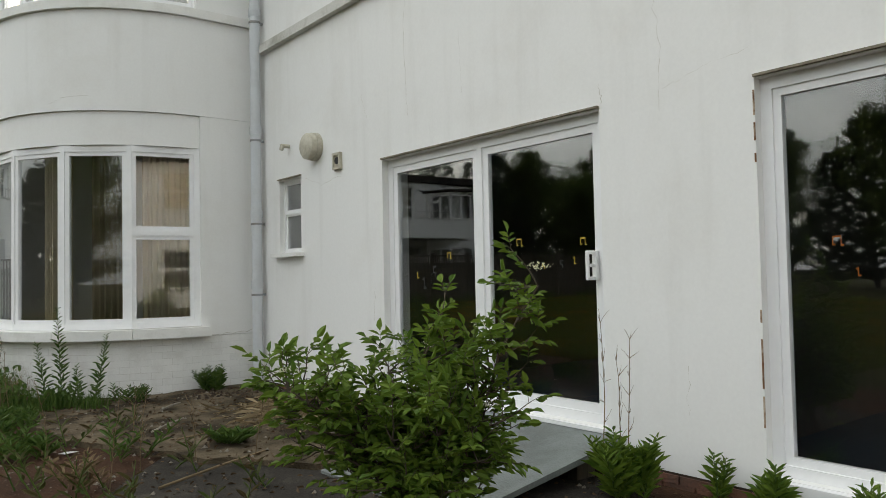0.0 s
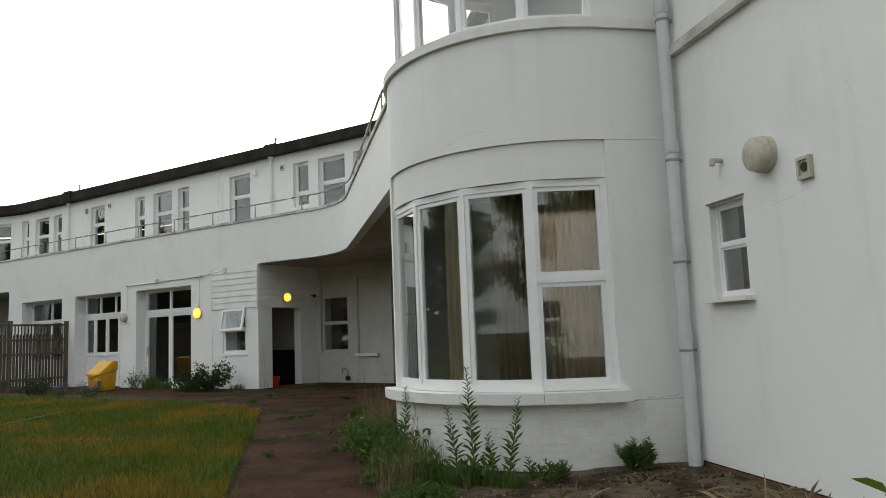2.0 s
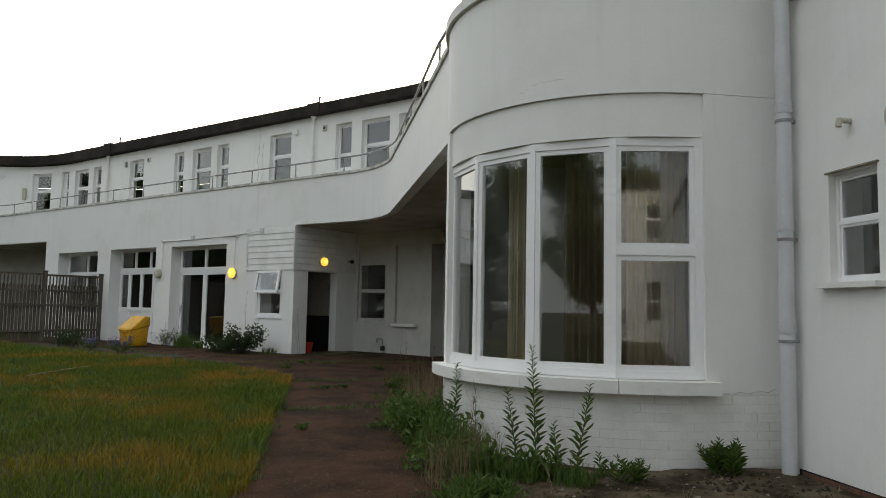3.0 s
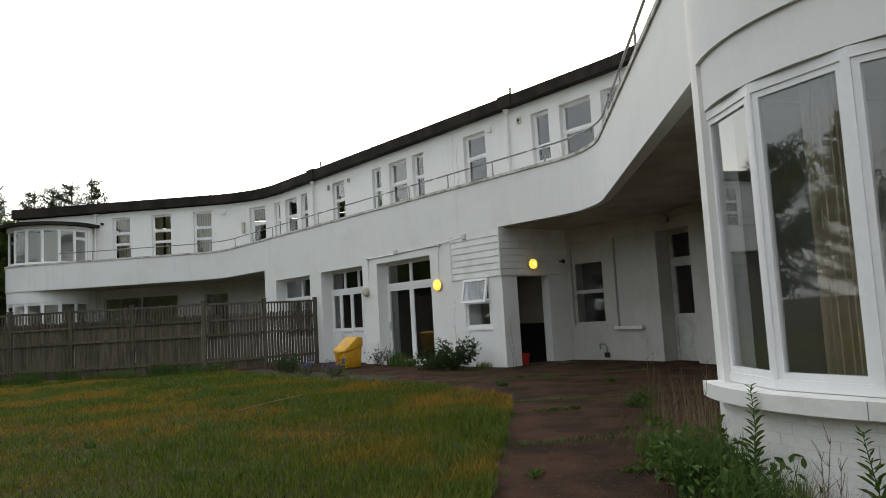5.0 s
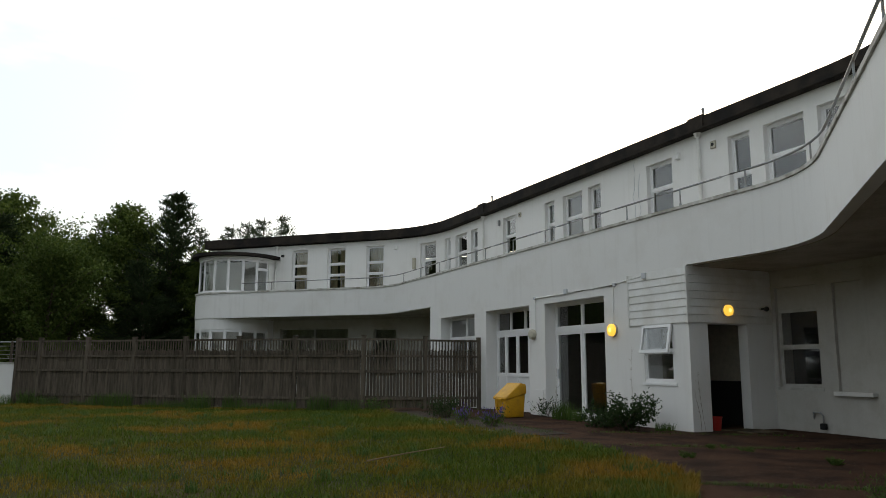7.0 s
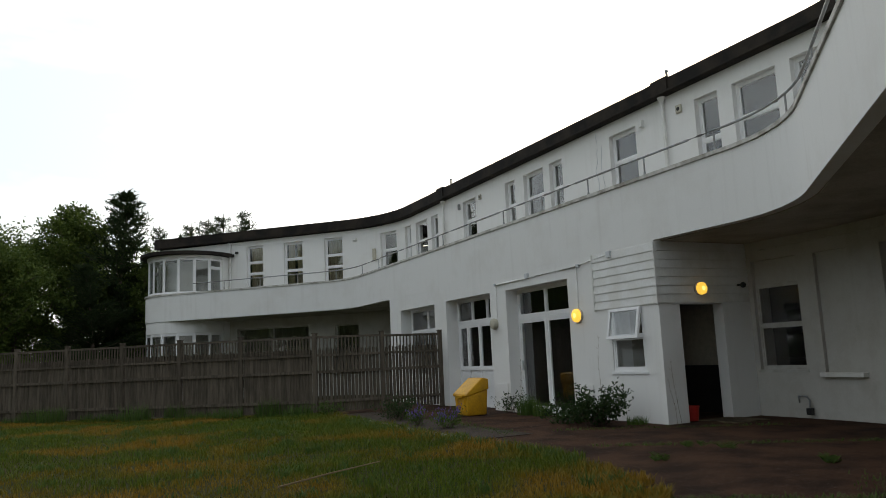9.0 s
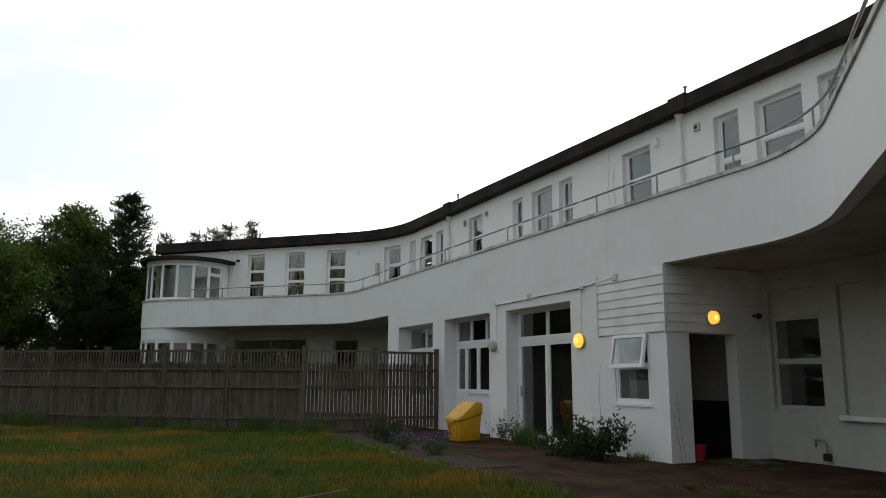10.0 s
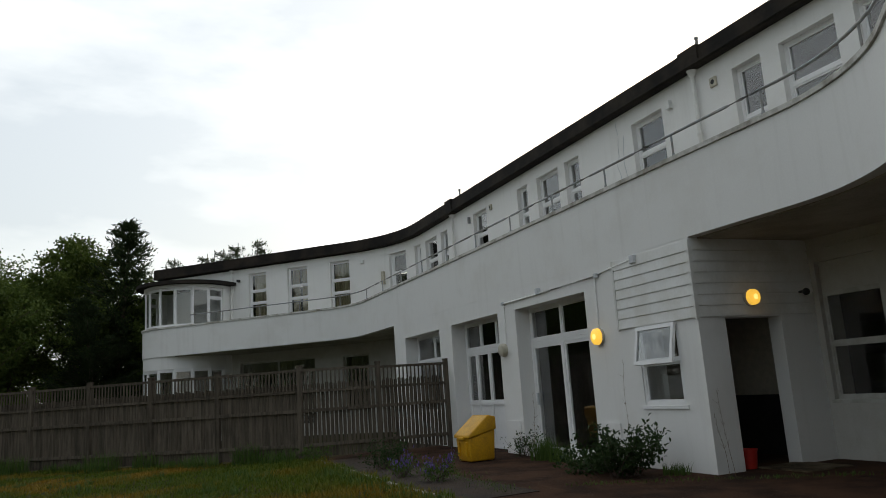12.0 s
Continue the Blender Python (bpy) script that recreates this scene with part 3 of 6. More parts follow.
def bay(path, near):
    """A round two-storey bay: plinth, sill course, ground window, band, coping, upper window and flat roof."""
    total = path.s[-1]
    a, b = 0.70, total - 0.7
    kind = "near" if near else "far"
    lo, top, win = (3.244, 4.40, 4.512) if near else (3.53, 4.64, 4.72)
    b0, b1 = (0.72, total - 2.9) if near else (2.9, total)
    plinth = strip("wall_bay_" + kind, path, 0, total, 0.0, 0.25, -0.05, 0.66, MORTAR if near else RENDER)
    tagged(plinth, "white painted brick plinth of the round bay", "wall", kind="structure")
    tagged(strip("wall_bay_mid_" + kind, path, 0, total, 0.0, 0.25, 0.664, lo, RENDER, [(a - 0.02, 3.68 if near else b + 0.02, 0.66, lo + 0.01)]), "smooth white rendered wall of the round bay", "wall", kind="structure")
    end = 3.68 if near else b + 0.02
    band = strip("wall_bay_band_" + kind, path, 0 if near else b0, b1, 0.0, 0.2, lo + 0.004, top, RENDER)
    tagged(band, "white rendered curved band above the bay window", "wall", kind="structure")
    # the head of the window is set back, so that the band above casts a thin line
    strip("wall_bay_head_" + kind, path, a - 0.02, end, 0.03, 0.25, 2.864 if near else 3.024, lo, RENDER)["kind"] = "structure"
    strip("coping", path, 0 if near else b0, b1, -0.045, 0.24, top + 0.004, win - 0.006, SILL if near else COPING)["kind"] = "structure"
    n = 8
    split, one = (1.1, 1), (1,)
    lights = NEAR_UPPER if near else FAR_LIGHTS
    c = lights.s[-1] - a
    if near:
        window(NEAR_LIGHTS, a - 0.02, NEAR_LIGHTS.s[5] + 0.02, 0.78, 2.86, 0.03, (1.0,) * 4, (split, one, one, one), "white framed bay window of four flat lights", frame=0.07, sash=0.045)
    else:
        window(lights, a - 0.02, c + 0.02, 0.78, 3.02, 0.03, (1.0,) * n, (split,) + (one,) * (n - 2) + (split,), "white framed curved bay window", frame=0.07, sash=0.045)
    window(lights, a - 0.02, c + 0.02, win, 6.3, 0.10, (1.0,) * n, ((1.6, 0.5),) + (one,) * (n - 2) + ((1.6, 0.5),), "white framed curved upper bay window", frame=0.06, sash=0.04)
    for s0, s1, z0, z1 in ((0, a, win, 6.3), (b, total, win, 6.3), (0, total, 6.304, 6.42)):
        strip("wall_bay_top_" + kind, path, s0, s1, 0.05, 0.25, z0, z1, RENDER)["kind"] = "structure"
    for name, z0, z1, mat, inset in (("bay_roof", 6.424, 6.56, FELT, -0.25), ("bay_floor", 3.26, 3.42, PALE_ROOM, 0.22), ("bay_floor", 0.05, 0.3, PALE_ROOM, 0.25)):
        bm = bmesh.new()
        pts = [path.at(s, inset) for s in [0] + path.cuts(0, total) + [total]]
        low = [bm.verts.new((q.x, q.y, z0)) for q in pts]
        high = [bm.verts.new((q.x, q.y, z1)) for q in pts]
        bm.faces.new(high), bm.faces.new(low)
        for i in range(len(pts)):
            j = (i + 1) % len(pts)
            bm.faces.new((low[i], low[j], high[j], high[i]))
        part(name, bm, mat)["kind"] = "structure"
    # the sill course is laid in separate stones
    last = 3.86 if near else b + 0.1
    count = 4 if near else 9
    for k in range(count):
        u, v = a - 0.1 + (last - a + 0.1) * k / count, a - 0.1 + (last - a + 0.1) * (k + 1) / count
        strip("sill_stone", path, u + 0.003, v - 0.003, -0.13, 0.2, 0.668, 0.775, SILL, parent=plinth)
    return plinth


NEAR_PLINTH = bay(NEAR_BAY, True)
bay(FAR_BAY, False)

# ---- the opposite wing, which the bay's panes mirror ----
SOUTH = Path([(-9.0, -20.0), (10.0, -20.0)])
south_holes = [(a, a + 1.3, z, z + 1.9) for a in (3.0, 6.2, 9.4, 12.6, 15.8) for z in (0.9, 4.7)]
tagged(strip("wall_south", SOUTH, 0.0, 19.0, 0.0, 0.3, -0.05, 7.1, RENDER, south_holes), "white rendered wall of the opposite wing", "wall", kind="structure")
for a, b, z, top in south_holes:
    window(SOUTH, a, b, z, top, 0.1, (1,), ((1, 1),), "white framed window of the opposite wing", sill=0.1)
strip("roof_south", SOUTH, -0.2, 19.2, -0.35, 6.0, 7.104, 7.4, FELT)["kind"] = "structure"
strip("wall_south_inner", SOUTH, 0.0, 19.0, 5.0, 5.2, -0.05, 7.1, DARK_ROOM)["kind"] = "structure"
for a in (0.0, 18.8):
    strip("wall_south_end", SOUTH, a, a + 0.2, 0.304, 5.0, -0.05, 7.1, RENDER)["kind"] = "structure"

# ---- foliage helpers ----
def leaf_material(name, base, other, gloss=0.5, straw=None, straw_scale=0.5, lo=0.5, hi=0.62):
    m, n, l, b = nodes_of(name, gloss)
    b.inputs["Specular IOR Level"].default_value = 0.2
    geo = n.new("ShaderNodeNewGeometry")
    mix = n.new("ShaderNodeMix")
    mix.data_type = "RGBA"
    mix.inputs["A"].default_value, mix.inputs["B"].default_value = (*base, 1), (*other, 1)
    l.new(geo.outputs["Random Per Island"], mix.inputs["Factor"])
    color = mix.outputs["Result"]
    if straw:
        big = n.new("ShaderNodeTexNoise")
        big.inputs["Scale"].default_value, big.inputs["Detail"].default_value = straw_scale, 5.0
        l.new(geo.outputs["Position"], big.inputs["Vector"])
        rp = n.new("ShaderNodeMapRange")
        rp.inputs["From Min"].default_value, rp.inputs["From Max"].default_value = lo, hi
        l.new(big.outputs["Fac"], rp.inputs["Value"])
        m2 = n.new("ShaderNodeMix")
        m2.data_type = "RGBA"
        l.new(color, m2.inputs["A"])
        m2.inputs["B"].default_value = (*straw, 1)
        l.new(rp.outputs["Result"], m2.inputs["Factor"])
        color = m2.outputs["Result"]
    l.new(color, b.inputs["Base Color"])
    tr = n.new("ShaderNodeBsdfTranslucent")
    l.new(color, tr.inputs["Color"])
    sh = n.new("ShaderNodeMixShader")
    sh.inputs["Fac"].default_value = 0.3
    l.new(b.outputs[0], sh.inputs[1])
    l.new(tr.outputs[0], sh.inputs[2])
    l.new(sh.outputs[0], n["Material Output"].inputs["Surface"])
    return m


LEAF = leaf_material("elder_leaf", (0.072, 0.132, 0.018), (0.150, 0.222, 0.030))
WEED = leaf_material("weed_leaf", (0.050, 0.100, 0.020), (0.095, 0.145, 0.030))
TREE_LEAF = leaf_material("tree_leaf", (0.048, 0.080, 0.014), (0.112, 0.148, 0.030), 0.6)
NEEDLE = leaf_material("conifer_needles", (0.020, 0.036, 0.014), (0.040, 0.058, 0.020), 0.7)
GRASS = leaf_material("grass_blades", (0.052, 0.092, 0.007), (0.120, 0.142, 0.014), 0.7, (0.25, 0.148, 0.018), 0.42, 0.47, 0.62)
STRAW = leaf_material("pale_straw", (0.24, 0.18, 0.10), (0.40, 0.31, 0.19), 0.9)
BRAMBLE = leaf_material("bramble_leaf", (0.085, 0.055, 0.028), (0.075, 0.110, 0.030), 0.6)
DRY = leaf_material("dry_stems", (0.15, 0.105, 0.062), (0.27, 0.20, 0.12), 0.9)
BLOSSOM = leaf_material("cream_blossom", (0.55, 0.55, 0.36), (0.70, 0.70, 0.52), 0.8)
VIOLET = leaf_material("violet_flowers", (0.13, 0.09, 0.28), (0.20, 0.15, 0.38), 0.8)
BARK = surface("bark", (0.10, 0.075, 0.055), (0.05, 0.04, 0.03), 0.95, grain=40, patch=6, amount=0.8, bump=0.6, stretch=(1, 1, 0.3))
RNG = np.random.default_rng(7)


def unit(v):
    return v / np.maximum(np.linalg.norm(v, axis=-1, keepdims=True), 1e-6)


def leaf_mesh(name, pos, way, length, ratio, mat, parent=None, fold=0.25, label=""):
    """Many small folded leaves in one mesh: six corners each, a pointed oval bent along its rib."""
    pos, way = np.asarray(pos, float), unit(np.asarray(way, float))
    n = len(pos)
    length = np.broadcast_to(np.asarray(length, float), (n,))[:, None]
    ref = unit(RNG.normal(size=(n, 3)) * 0.6 + np.array([0, 0, 1.0]))
    sidev = unit(np.cross(way, ref))
    up = np.cross(sidev, way)
    w = length * ratio
    droop = -0.12 * length * up
    pts = np.stack([pos, pos + way * length * 0.35 + sidev * w * 0.5 + up * w * fold, pos + way * length * 0.7 + sidev * w * 0.36 + up * w * fold * 0.6,
                    pos + way * length + droop, pos + way * length * 0.7 - sidev * w * 0.36 + up * w * fold * 0.6, pos + way * length * 0.35 - sidev * w * 0.5 + up * w * fold], 1)
    verts = pts.reshape(-1, 3)
    base = np.arange(n)[:, None] * 6
    faces = np.concatenate([base + [0, 1, 2, 3], base + [0, 3, 4, 5]])
    return raw(name, verts.tolist(), faces.tolist(), mat, parent, label)


def blades(name, pos, height, width, lean, mat, parent=None):
    """Grass blades: one bent, tapering blade of three corners and a tip each."""
    n = len(pos)
    pos = np.asarray(pos, float)
    ang = RNG.uniform(0, 2 * math.pi, n)
    dirv = np.stack([np.cos(ang), np.sin(ang), np.zeros(n)], 1)
    across = np.stack([-np.sin(ang), np.cos(ang), np.zeros(n)], 1)
    h, w, ln = np.asarray(height)[:, None], np.asarray(width)[:, None], np.asarray(lean)[:, None]
    up = np.array([0, 0, 1.0])
    mid = pos + up * h * 0.6 + dirv * ln * h * 0.3
    pts = np.stack([pos - across * w / 2, pos + across * w / 2, mid + across * w * 0.4, pos + up * h + dirv * ln * h, mid - across * w * 0.4], 1)
    verts = pts.reshape(-1, 3)
    base = np.arange(n)[:, None] * 5
    mesh = bpy.data.meshes.new(name)
    faces = np.concatenate([base + [0, 1, 2, 4]]).tolist() + np.concatenate([base + [4, 2, 3]]).tolist()
    mesh.from_pydata(verts.tolist(), [], faces)
    mesh.update()
    return link_mesh(name, mesh, mat, parent)


def stems(name, lines, mat, parent=None, sides=5):
    """Tapered bent stems: each line is a list of (point, radius)."""
    verts, faces = [], []
    for line in lines:
        first = len(verts)
        for i, (p, r) in enumerate(line):
            p = Vector(p)
            a = Vector(line[max(i - 1, 0)][0])
            b = Vector(line[min(i + 1, len(line) - 1)][0])
            d = (b - a).normalized() if (b - a).length > 1e-6 else Vector((0, 0, 1))
            u = d.orthogonal().normalized()
            w = d.cross(u)
            verts += [tuple(p + (u * math.cos(2 * math.pi * k / sides) + w * math.sin(2 * math.pi * k / sides)) * r) for k in range(sides)]
        for i in range(len(line) - 1):
            for k in range(sides):
                q = (k + 1) % sides
                faces.append((first + i * sides + k, first + i * sides + q, first + (i + 1) * sides + q, first + (i + 1) * sides + k))
        faces.append(tuple(first + (len(line) - 1) * sides + k for k in range(sides)))
    return raw(name, verts, faces, mat, parent, smooth=True)


def bend(p, d, length, steps, wander, rnd, lift=0.0):
    out, p, d = [Vector(p)], Vector(p), Vector(d).normalized()
    for _ in range(steps):
        d = (d + Vector((rnd.gauss(0, wander), rnd.gauss(0, wander), rnd.gauss(0, wander) + lift))).normalized()
        p = p + d * length / steps
        out.append(p.copy())
    return out


def taper(pts, r0, r1):
    n = len(pts) - 1
    return [(p, r0 + (r1 - r0) * i / n) for i, p in enumerate(pts)]


# ---- near garden ----
def elder_bush(x, y, arms, size, seed, label):
    rnd = random.Random(seed)
    bush = thing("elder_bush", label, "bush", at=(x, y, 0.03))
    lines, pos, way, length, heads = [], [], [], [], []

    def compound(p, d, s):
        """A compound leaf: a rachis with pairs of leaflets."""
        d = (Vector(d) + Vector((rnd.gauss(0, 0.4), rnd.gauss(0, 0.4), rnd.gauss(0.05, 0.3)))).normalized()
        sd = d.cross(Vector((0, 0, 1)))
        sd = sd.normalized() if sd.length > 0.05 else Vector((1, 0, 0))
        end = p + d * s
        lines.append(taper([p, p.lerp(end, 0.5) + Vector((0, 0, 0.01)), end], 0.0018, 0.001))
        for f in (0.4, 0.72):
            for k in (-1, 1):
                pos.append(p.lerp(end, f)), way.append(d * 0.65 + sd * k * 0.8 + Vector((0, 0, -0.15))), length.append(s * rnd.uniform(0.55, 0.8))
        pos.append(end), way.append(d + Vector((0, 0, -0.2))), length.append(s * rnd.uniform(0.7, 0.9))

    for tx, ty, tz in arms:
        start = Vector((rnd.uniform(-0.12, 0.12), rnd.uniform(-0.12, 0.12), 0))
        goal = Vector((tx, ty, tz)) * size
        pts = [start.lerp(goal, k / 7) + Vector((rnd.gauss(0, 0.03), rnd.gauss(0, 0.03), 0.10 * size * math.sin(math.pi * k / 7) * (1 if tz < 0.8 else 0.2))) for k in range(8)]
        lines.append(taper(pts, 0.012, 0.004))
        for i in range(2, 8):
            for _ in range(3):
                d = Vector((rnd.gauss(0, 1), rnd.gauss(0, 1), rnd.uniform(-0.1, 0.9))).normalized()
                twig = bend(pts[i], d, rnd.uniform(0.10, 0.26) * size, 3, 0.2, rnd, 0.1)
                lines.append(taper(twig, 0.005, 0.002))
                for q in twig[1:]:
                    compound(q, d, rnd.uniform(0.062, 0.105) * size)
                compound(twig[-1], Vector((0, 0, 1)), 0.085 * size)
        if rnd.random() < 0.55:
            heads.append(pts[-1] + Vector((0, 0, 0.1)))
    stems("stem", lines, BARK, bush)
    leaf_mesh("foliage", [tuple(p) for p in pos], [tuple(d) for d in way], length, 0.47, LEAF, bush)
    if heads:
        fp = [tuple(h + Vector((rnd.gauss(0, 0.03), rnd.gauss(0, 0.03), rnd.gauss(0, 0.008)))) for h in heads for _ in range(60)]
        leaf_mesh("blossom", fp, RNG.normal(size=(len(fp), 3)), 0.010, 0.9, BLOSSOM, bush, label="cream flower heads")
    return bush


ELDER_ARMS = [(-0.52, 0.35, 0.76), (-0.47, 0.32, 0.72), (-0.40, 0.28, 0.66), (-0.30, 0.22, 0.74), (-0.46, 0.30, 0.50), (-0.12, 0.10, 0.82), (0.05, 0.0, 0.98), (0.44, -0.34, 1.22), (0.28, -0.20, 0.95), (0.18, 0.14, 0.84),
              (-0.05, -0.22, 0.66), (0.20, -0.20, 0.58), (-0.20, 0.02, 0.54), (0.10, -0.28, 0.44), (-0.18, -0.12, 0.32), (0.16, -0.06, 0.34), (0.02, 0.22, 0.62), (-0.26, 0.3, 0.36), (0.16, -0.14, 0.78)]
elder_bush(2.14, 2.84, ELDER_ARMS, 1.0, 3, "leafy green elder bush with cream buds growing beside the ramp")


def leafy_stalk(name, x, y, z, height, leaf, seed, label, group, dense=60, spread=0.02, count=1, radius=0.0, mat=None):
    """Upright weed: one or several stalks with narrow leaves set all the way up."""
    rnd = random.Random(seed)
    weed = thing(name, label, "weed", group, at=(x, y, z))
    lines, pos, way, length = [], [], [], []
    for _ in range(count):
        a, r = rnd.uniform(0, 6.28), radius * math.sqrt(rnd.random())
        base = Vector((r * math.cos(a), r * math.sin(a), -0.01))
        h = height * rnd.uniform(0.65, 1.0) if count > 1 else height
        pts = bend(base, (rnd.gauss(0, spread * 3), rnd.gauss(0, spread * 3), 1), h, 6, 0.05, rnd, 0.02)
        lines.append(taper(pts, 0.006, 0.002))
        for k in range(dense):
            f = (k + 0.5) / dense
            i = min(int(f * 6), 5)
            p = pts[i].lerp(pts[i + 1], f * 6 - i)
            ang = k * 2.4 + rnd.uniform(-0.3, 0.3)
            pos.append(tuple(p)), way.append((math.cos(ang), math.sin(ang), rnd.uniform(0.5, 1.1)))
            length.append(leaf * (0.55 + 0.6 * math.sin(math.pi * min(f + 0.15, 1))) * rnd.uniform(0.8, 1.2))
    stalk = stems("stem", lines, WEED, weed)
    if count > 1:
        stalk["kind"] = "stuff"
    leaf_mesh("foliage", pos, way, length, 0.22, mat or WEED, weed)
    return weed


def grass_clump(name, x, y, z, n, radius, height, seed, label, group, mat, width=0.006):
    r = np.random.default_rng(seed)
    tuft = thing(name, label, "grass", group, at=(x, y, z))
    a, q = r.uniform(0, 6.28, n), radius * np.sqrt(r.uniform(0, 1, n))
    pos = np.stack([q * np.cos(a), q * np.sin(a), np.full(n, -0.01)], 1)
    blades("tuft", pos, height * r.uniform(0.4, 1.0, n), np.full(n, width), r.uniform(0.05, 0.7, n), mat, tuft)
    return tuft


BY_BAY, BY_WALL = "weeds along the bay wall", "weeds along the near wall"
for k, (x, y, h) in enumerate(((1.56, 8.58, 0.66), (1.70, 8.44, 1.02), (1.98, 8.36, 0.74), (1.84, 8.40, 0.42), (1.20, 9.55, 0.8))):
    leafy_stalk("tall_weed", x, y, 0.03, h, 0.095, 20 + k, "tall green weed with narrow leaves up its stalk", BY_BAY, dense=int(80 * h) + 10)
leafy_stalk("leafy_weed", 3.24, 8.31, 0.05, 0.32, 0.10, 31, "bushy dark green weed at the foot of the bay", BY_BAY, dense=26, count=12, radius=0.10, spread=0.12)
leafy_stalk("leafy_weed", 2.32, 8.24, 0.05, 0.26, 0.08, 32, "low sprawling weed at the foot of the bay", BY_BAY, dense=18, count=10, radius=0.18, spread=0.2)
leafy_stalk("leafy_weed", 3.50, 2.72, 0.03, 0.42, 0.13, 33, "bushy bright green willowherb against the wall", BY_WALL, dense=34, count=14, radius=0.11, spread=0.1, mat=LEAF)
leafy_stalk("leafy_weed", 3.72, 2.28, 0.03, 0.30, 0.10, 34, "small upright willowherb against the wall", BY_WALL, dense=34, count=2, radius=0.03, mat=LEAF)
leafy_stalk("leafy_weed", 3.70, 1.94, 0.03, 0.32, 0.12, 35, "leafy willowherb beside the patio door", BY_WALL, dense=34, count=4, radius=0.06, mat=LEAF)
leafy_stalk("leafy_weed", 3.66, 1.42, 0.03, 0.30, 0.12, 36, "leafy willowherb beside the patio door", BY_WALL, dense=30, count=5, radius=0.08, mat=LEAF)
ON_SLAB = "weeds growing on the slab"
leafy_stalk("leafy_weed", 2.35, 5.55, 0.06, 0.13, 0.13, 40, "flat rosette of broad green leaves", ON_SLAB, dense=12, count=9, radius=0.14, spread=0.35)
leafy_stalk("leafy_weed", 1.55, 5.60, 0.05, 0.42, 0.10, 41, "sparse yellowing bramble shoot", ON_SLAB, dense=16, count=4, radius=0.12, spread=0.15)
leafy_stalk("leafy_weed", 1.18, 5.05, 0.04, 0.34, 0.10, 42, "low reddish bramble shoots with dry leaves", ON_SLAB, dense=12, count=6, radius=0.16, spread=0.2, mat=DRY)
for k, (x, y, h, n) in enumerate(((1.30, 4.35, 0.42, 5), (1.02, 4.75, 0.50, 5), (1.72, 5.05, 0.40, 4), (1.45, 6.45, 0.46, 5), (0.86, 5.35, 0.46, 6), (1.95, 6.9, 0.26, 4), (1.62, 3.9, 0.34, 4), (2.05, 4.45, 0.30, 3))):
    leafy_stalk("bramble", x, y, 0.015, h, 0.105, 300 + k, "reddish green bramble shoots with half-dead leaves", ON_SLAB, dense=8, count=max(2, n - 2), radius=0.17, spread=0.22, mat=BRAMBLE)
leafy_stalk("leafy_weed", 0.98, 6.3, 0.02, 0.26, 0.10, 43, "bright green weed clump", ON_SLAB, dense=20, count=14, radius=0.2, spread=0.2)
leafy_stalk("leafy_weed", 0.88, 7.1, 0.02, 0.34, 0.10, 44, "bright green weed clump", ON_SLAB, dense=20, count=14, radius=0.22, spread=0.2)
leafy_stalk("leafy_weed", 1.15, 7.75, 0.02, 0.22, 0.10, 45, "bright green weed clump", ON_SLAB, dense=20, count=12, radius=0.2, spread=0.25)
for k, (x, y, n, r, h, dry) in enumerate(((1.16, 9.15, 420, 0.26, 0.42, 0), (1.05, 9.9, 500, 0.26, 0.5, 0), (1.05, 10.7, 420, 0.26, 0.42, 0), (1.22, 8.55, 360, 0.25, 0.3, 0),
                                          (1.55, 8.35, 320, 0.22, 0.26, 0), (1.9, 8.15, 260, 0.2, 0.2, 0), (1.35, 8.8, 200, 0.16, 0.5, 1), (1.20, 10.6, 120, 0.20, 0.80, 1),
                                          (1.25, 11.5, 130, 0.26, 0.85, 1), (0.95, 8.3, 160, 0.2, 0.5, 1), (1.30, 12.2, 110, 0.28, 0.8, 1), (1.0, 11.5, 260, 0.3, 0.3, 0))):
    grass_clump("dry_grass_clump" if dry else "grass_clump", x, y, 0.02, n, r, h, 50 + k, "tall dead straw-coloured grass stems" if dry else "rank green grass clump at the bay", "grass at the bay", DRY if dry else WEED, 0.003 if dry else 0.008)


def dead_stalk(x, y, z, h, seed):
    rnd = random.Random(seed)
    stalk = thing("dead_stalk", "thin dry brown weed stalk", "weed", "dead weed stalks", at=(x, y, z))
    main = bend((0, 0, -0.01), (rnd.gauss(0, 0.04), rnd.gauss(0, 0.04), 1), h, 8, 0.04, rnd)
    lines = [taper(main, 0.004, 0.0015)]
    for i in range(3, 9):
        for _ in range(3):
            lines.append(taper(bend(main[i], (rnd.gauss(0, 0.4), rnd.gauss(0, 0.4), 0.9), rnd.uniform(0.03, 0.11), 3, 0.1, rnd), 0.0018, 0.0008))
    stems("stem", lines, DRY, stalk, 4)


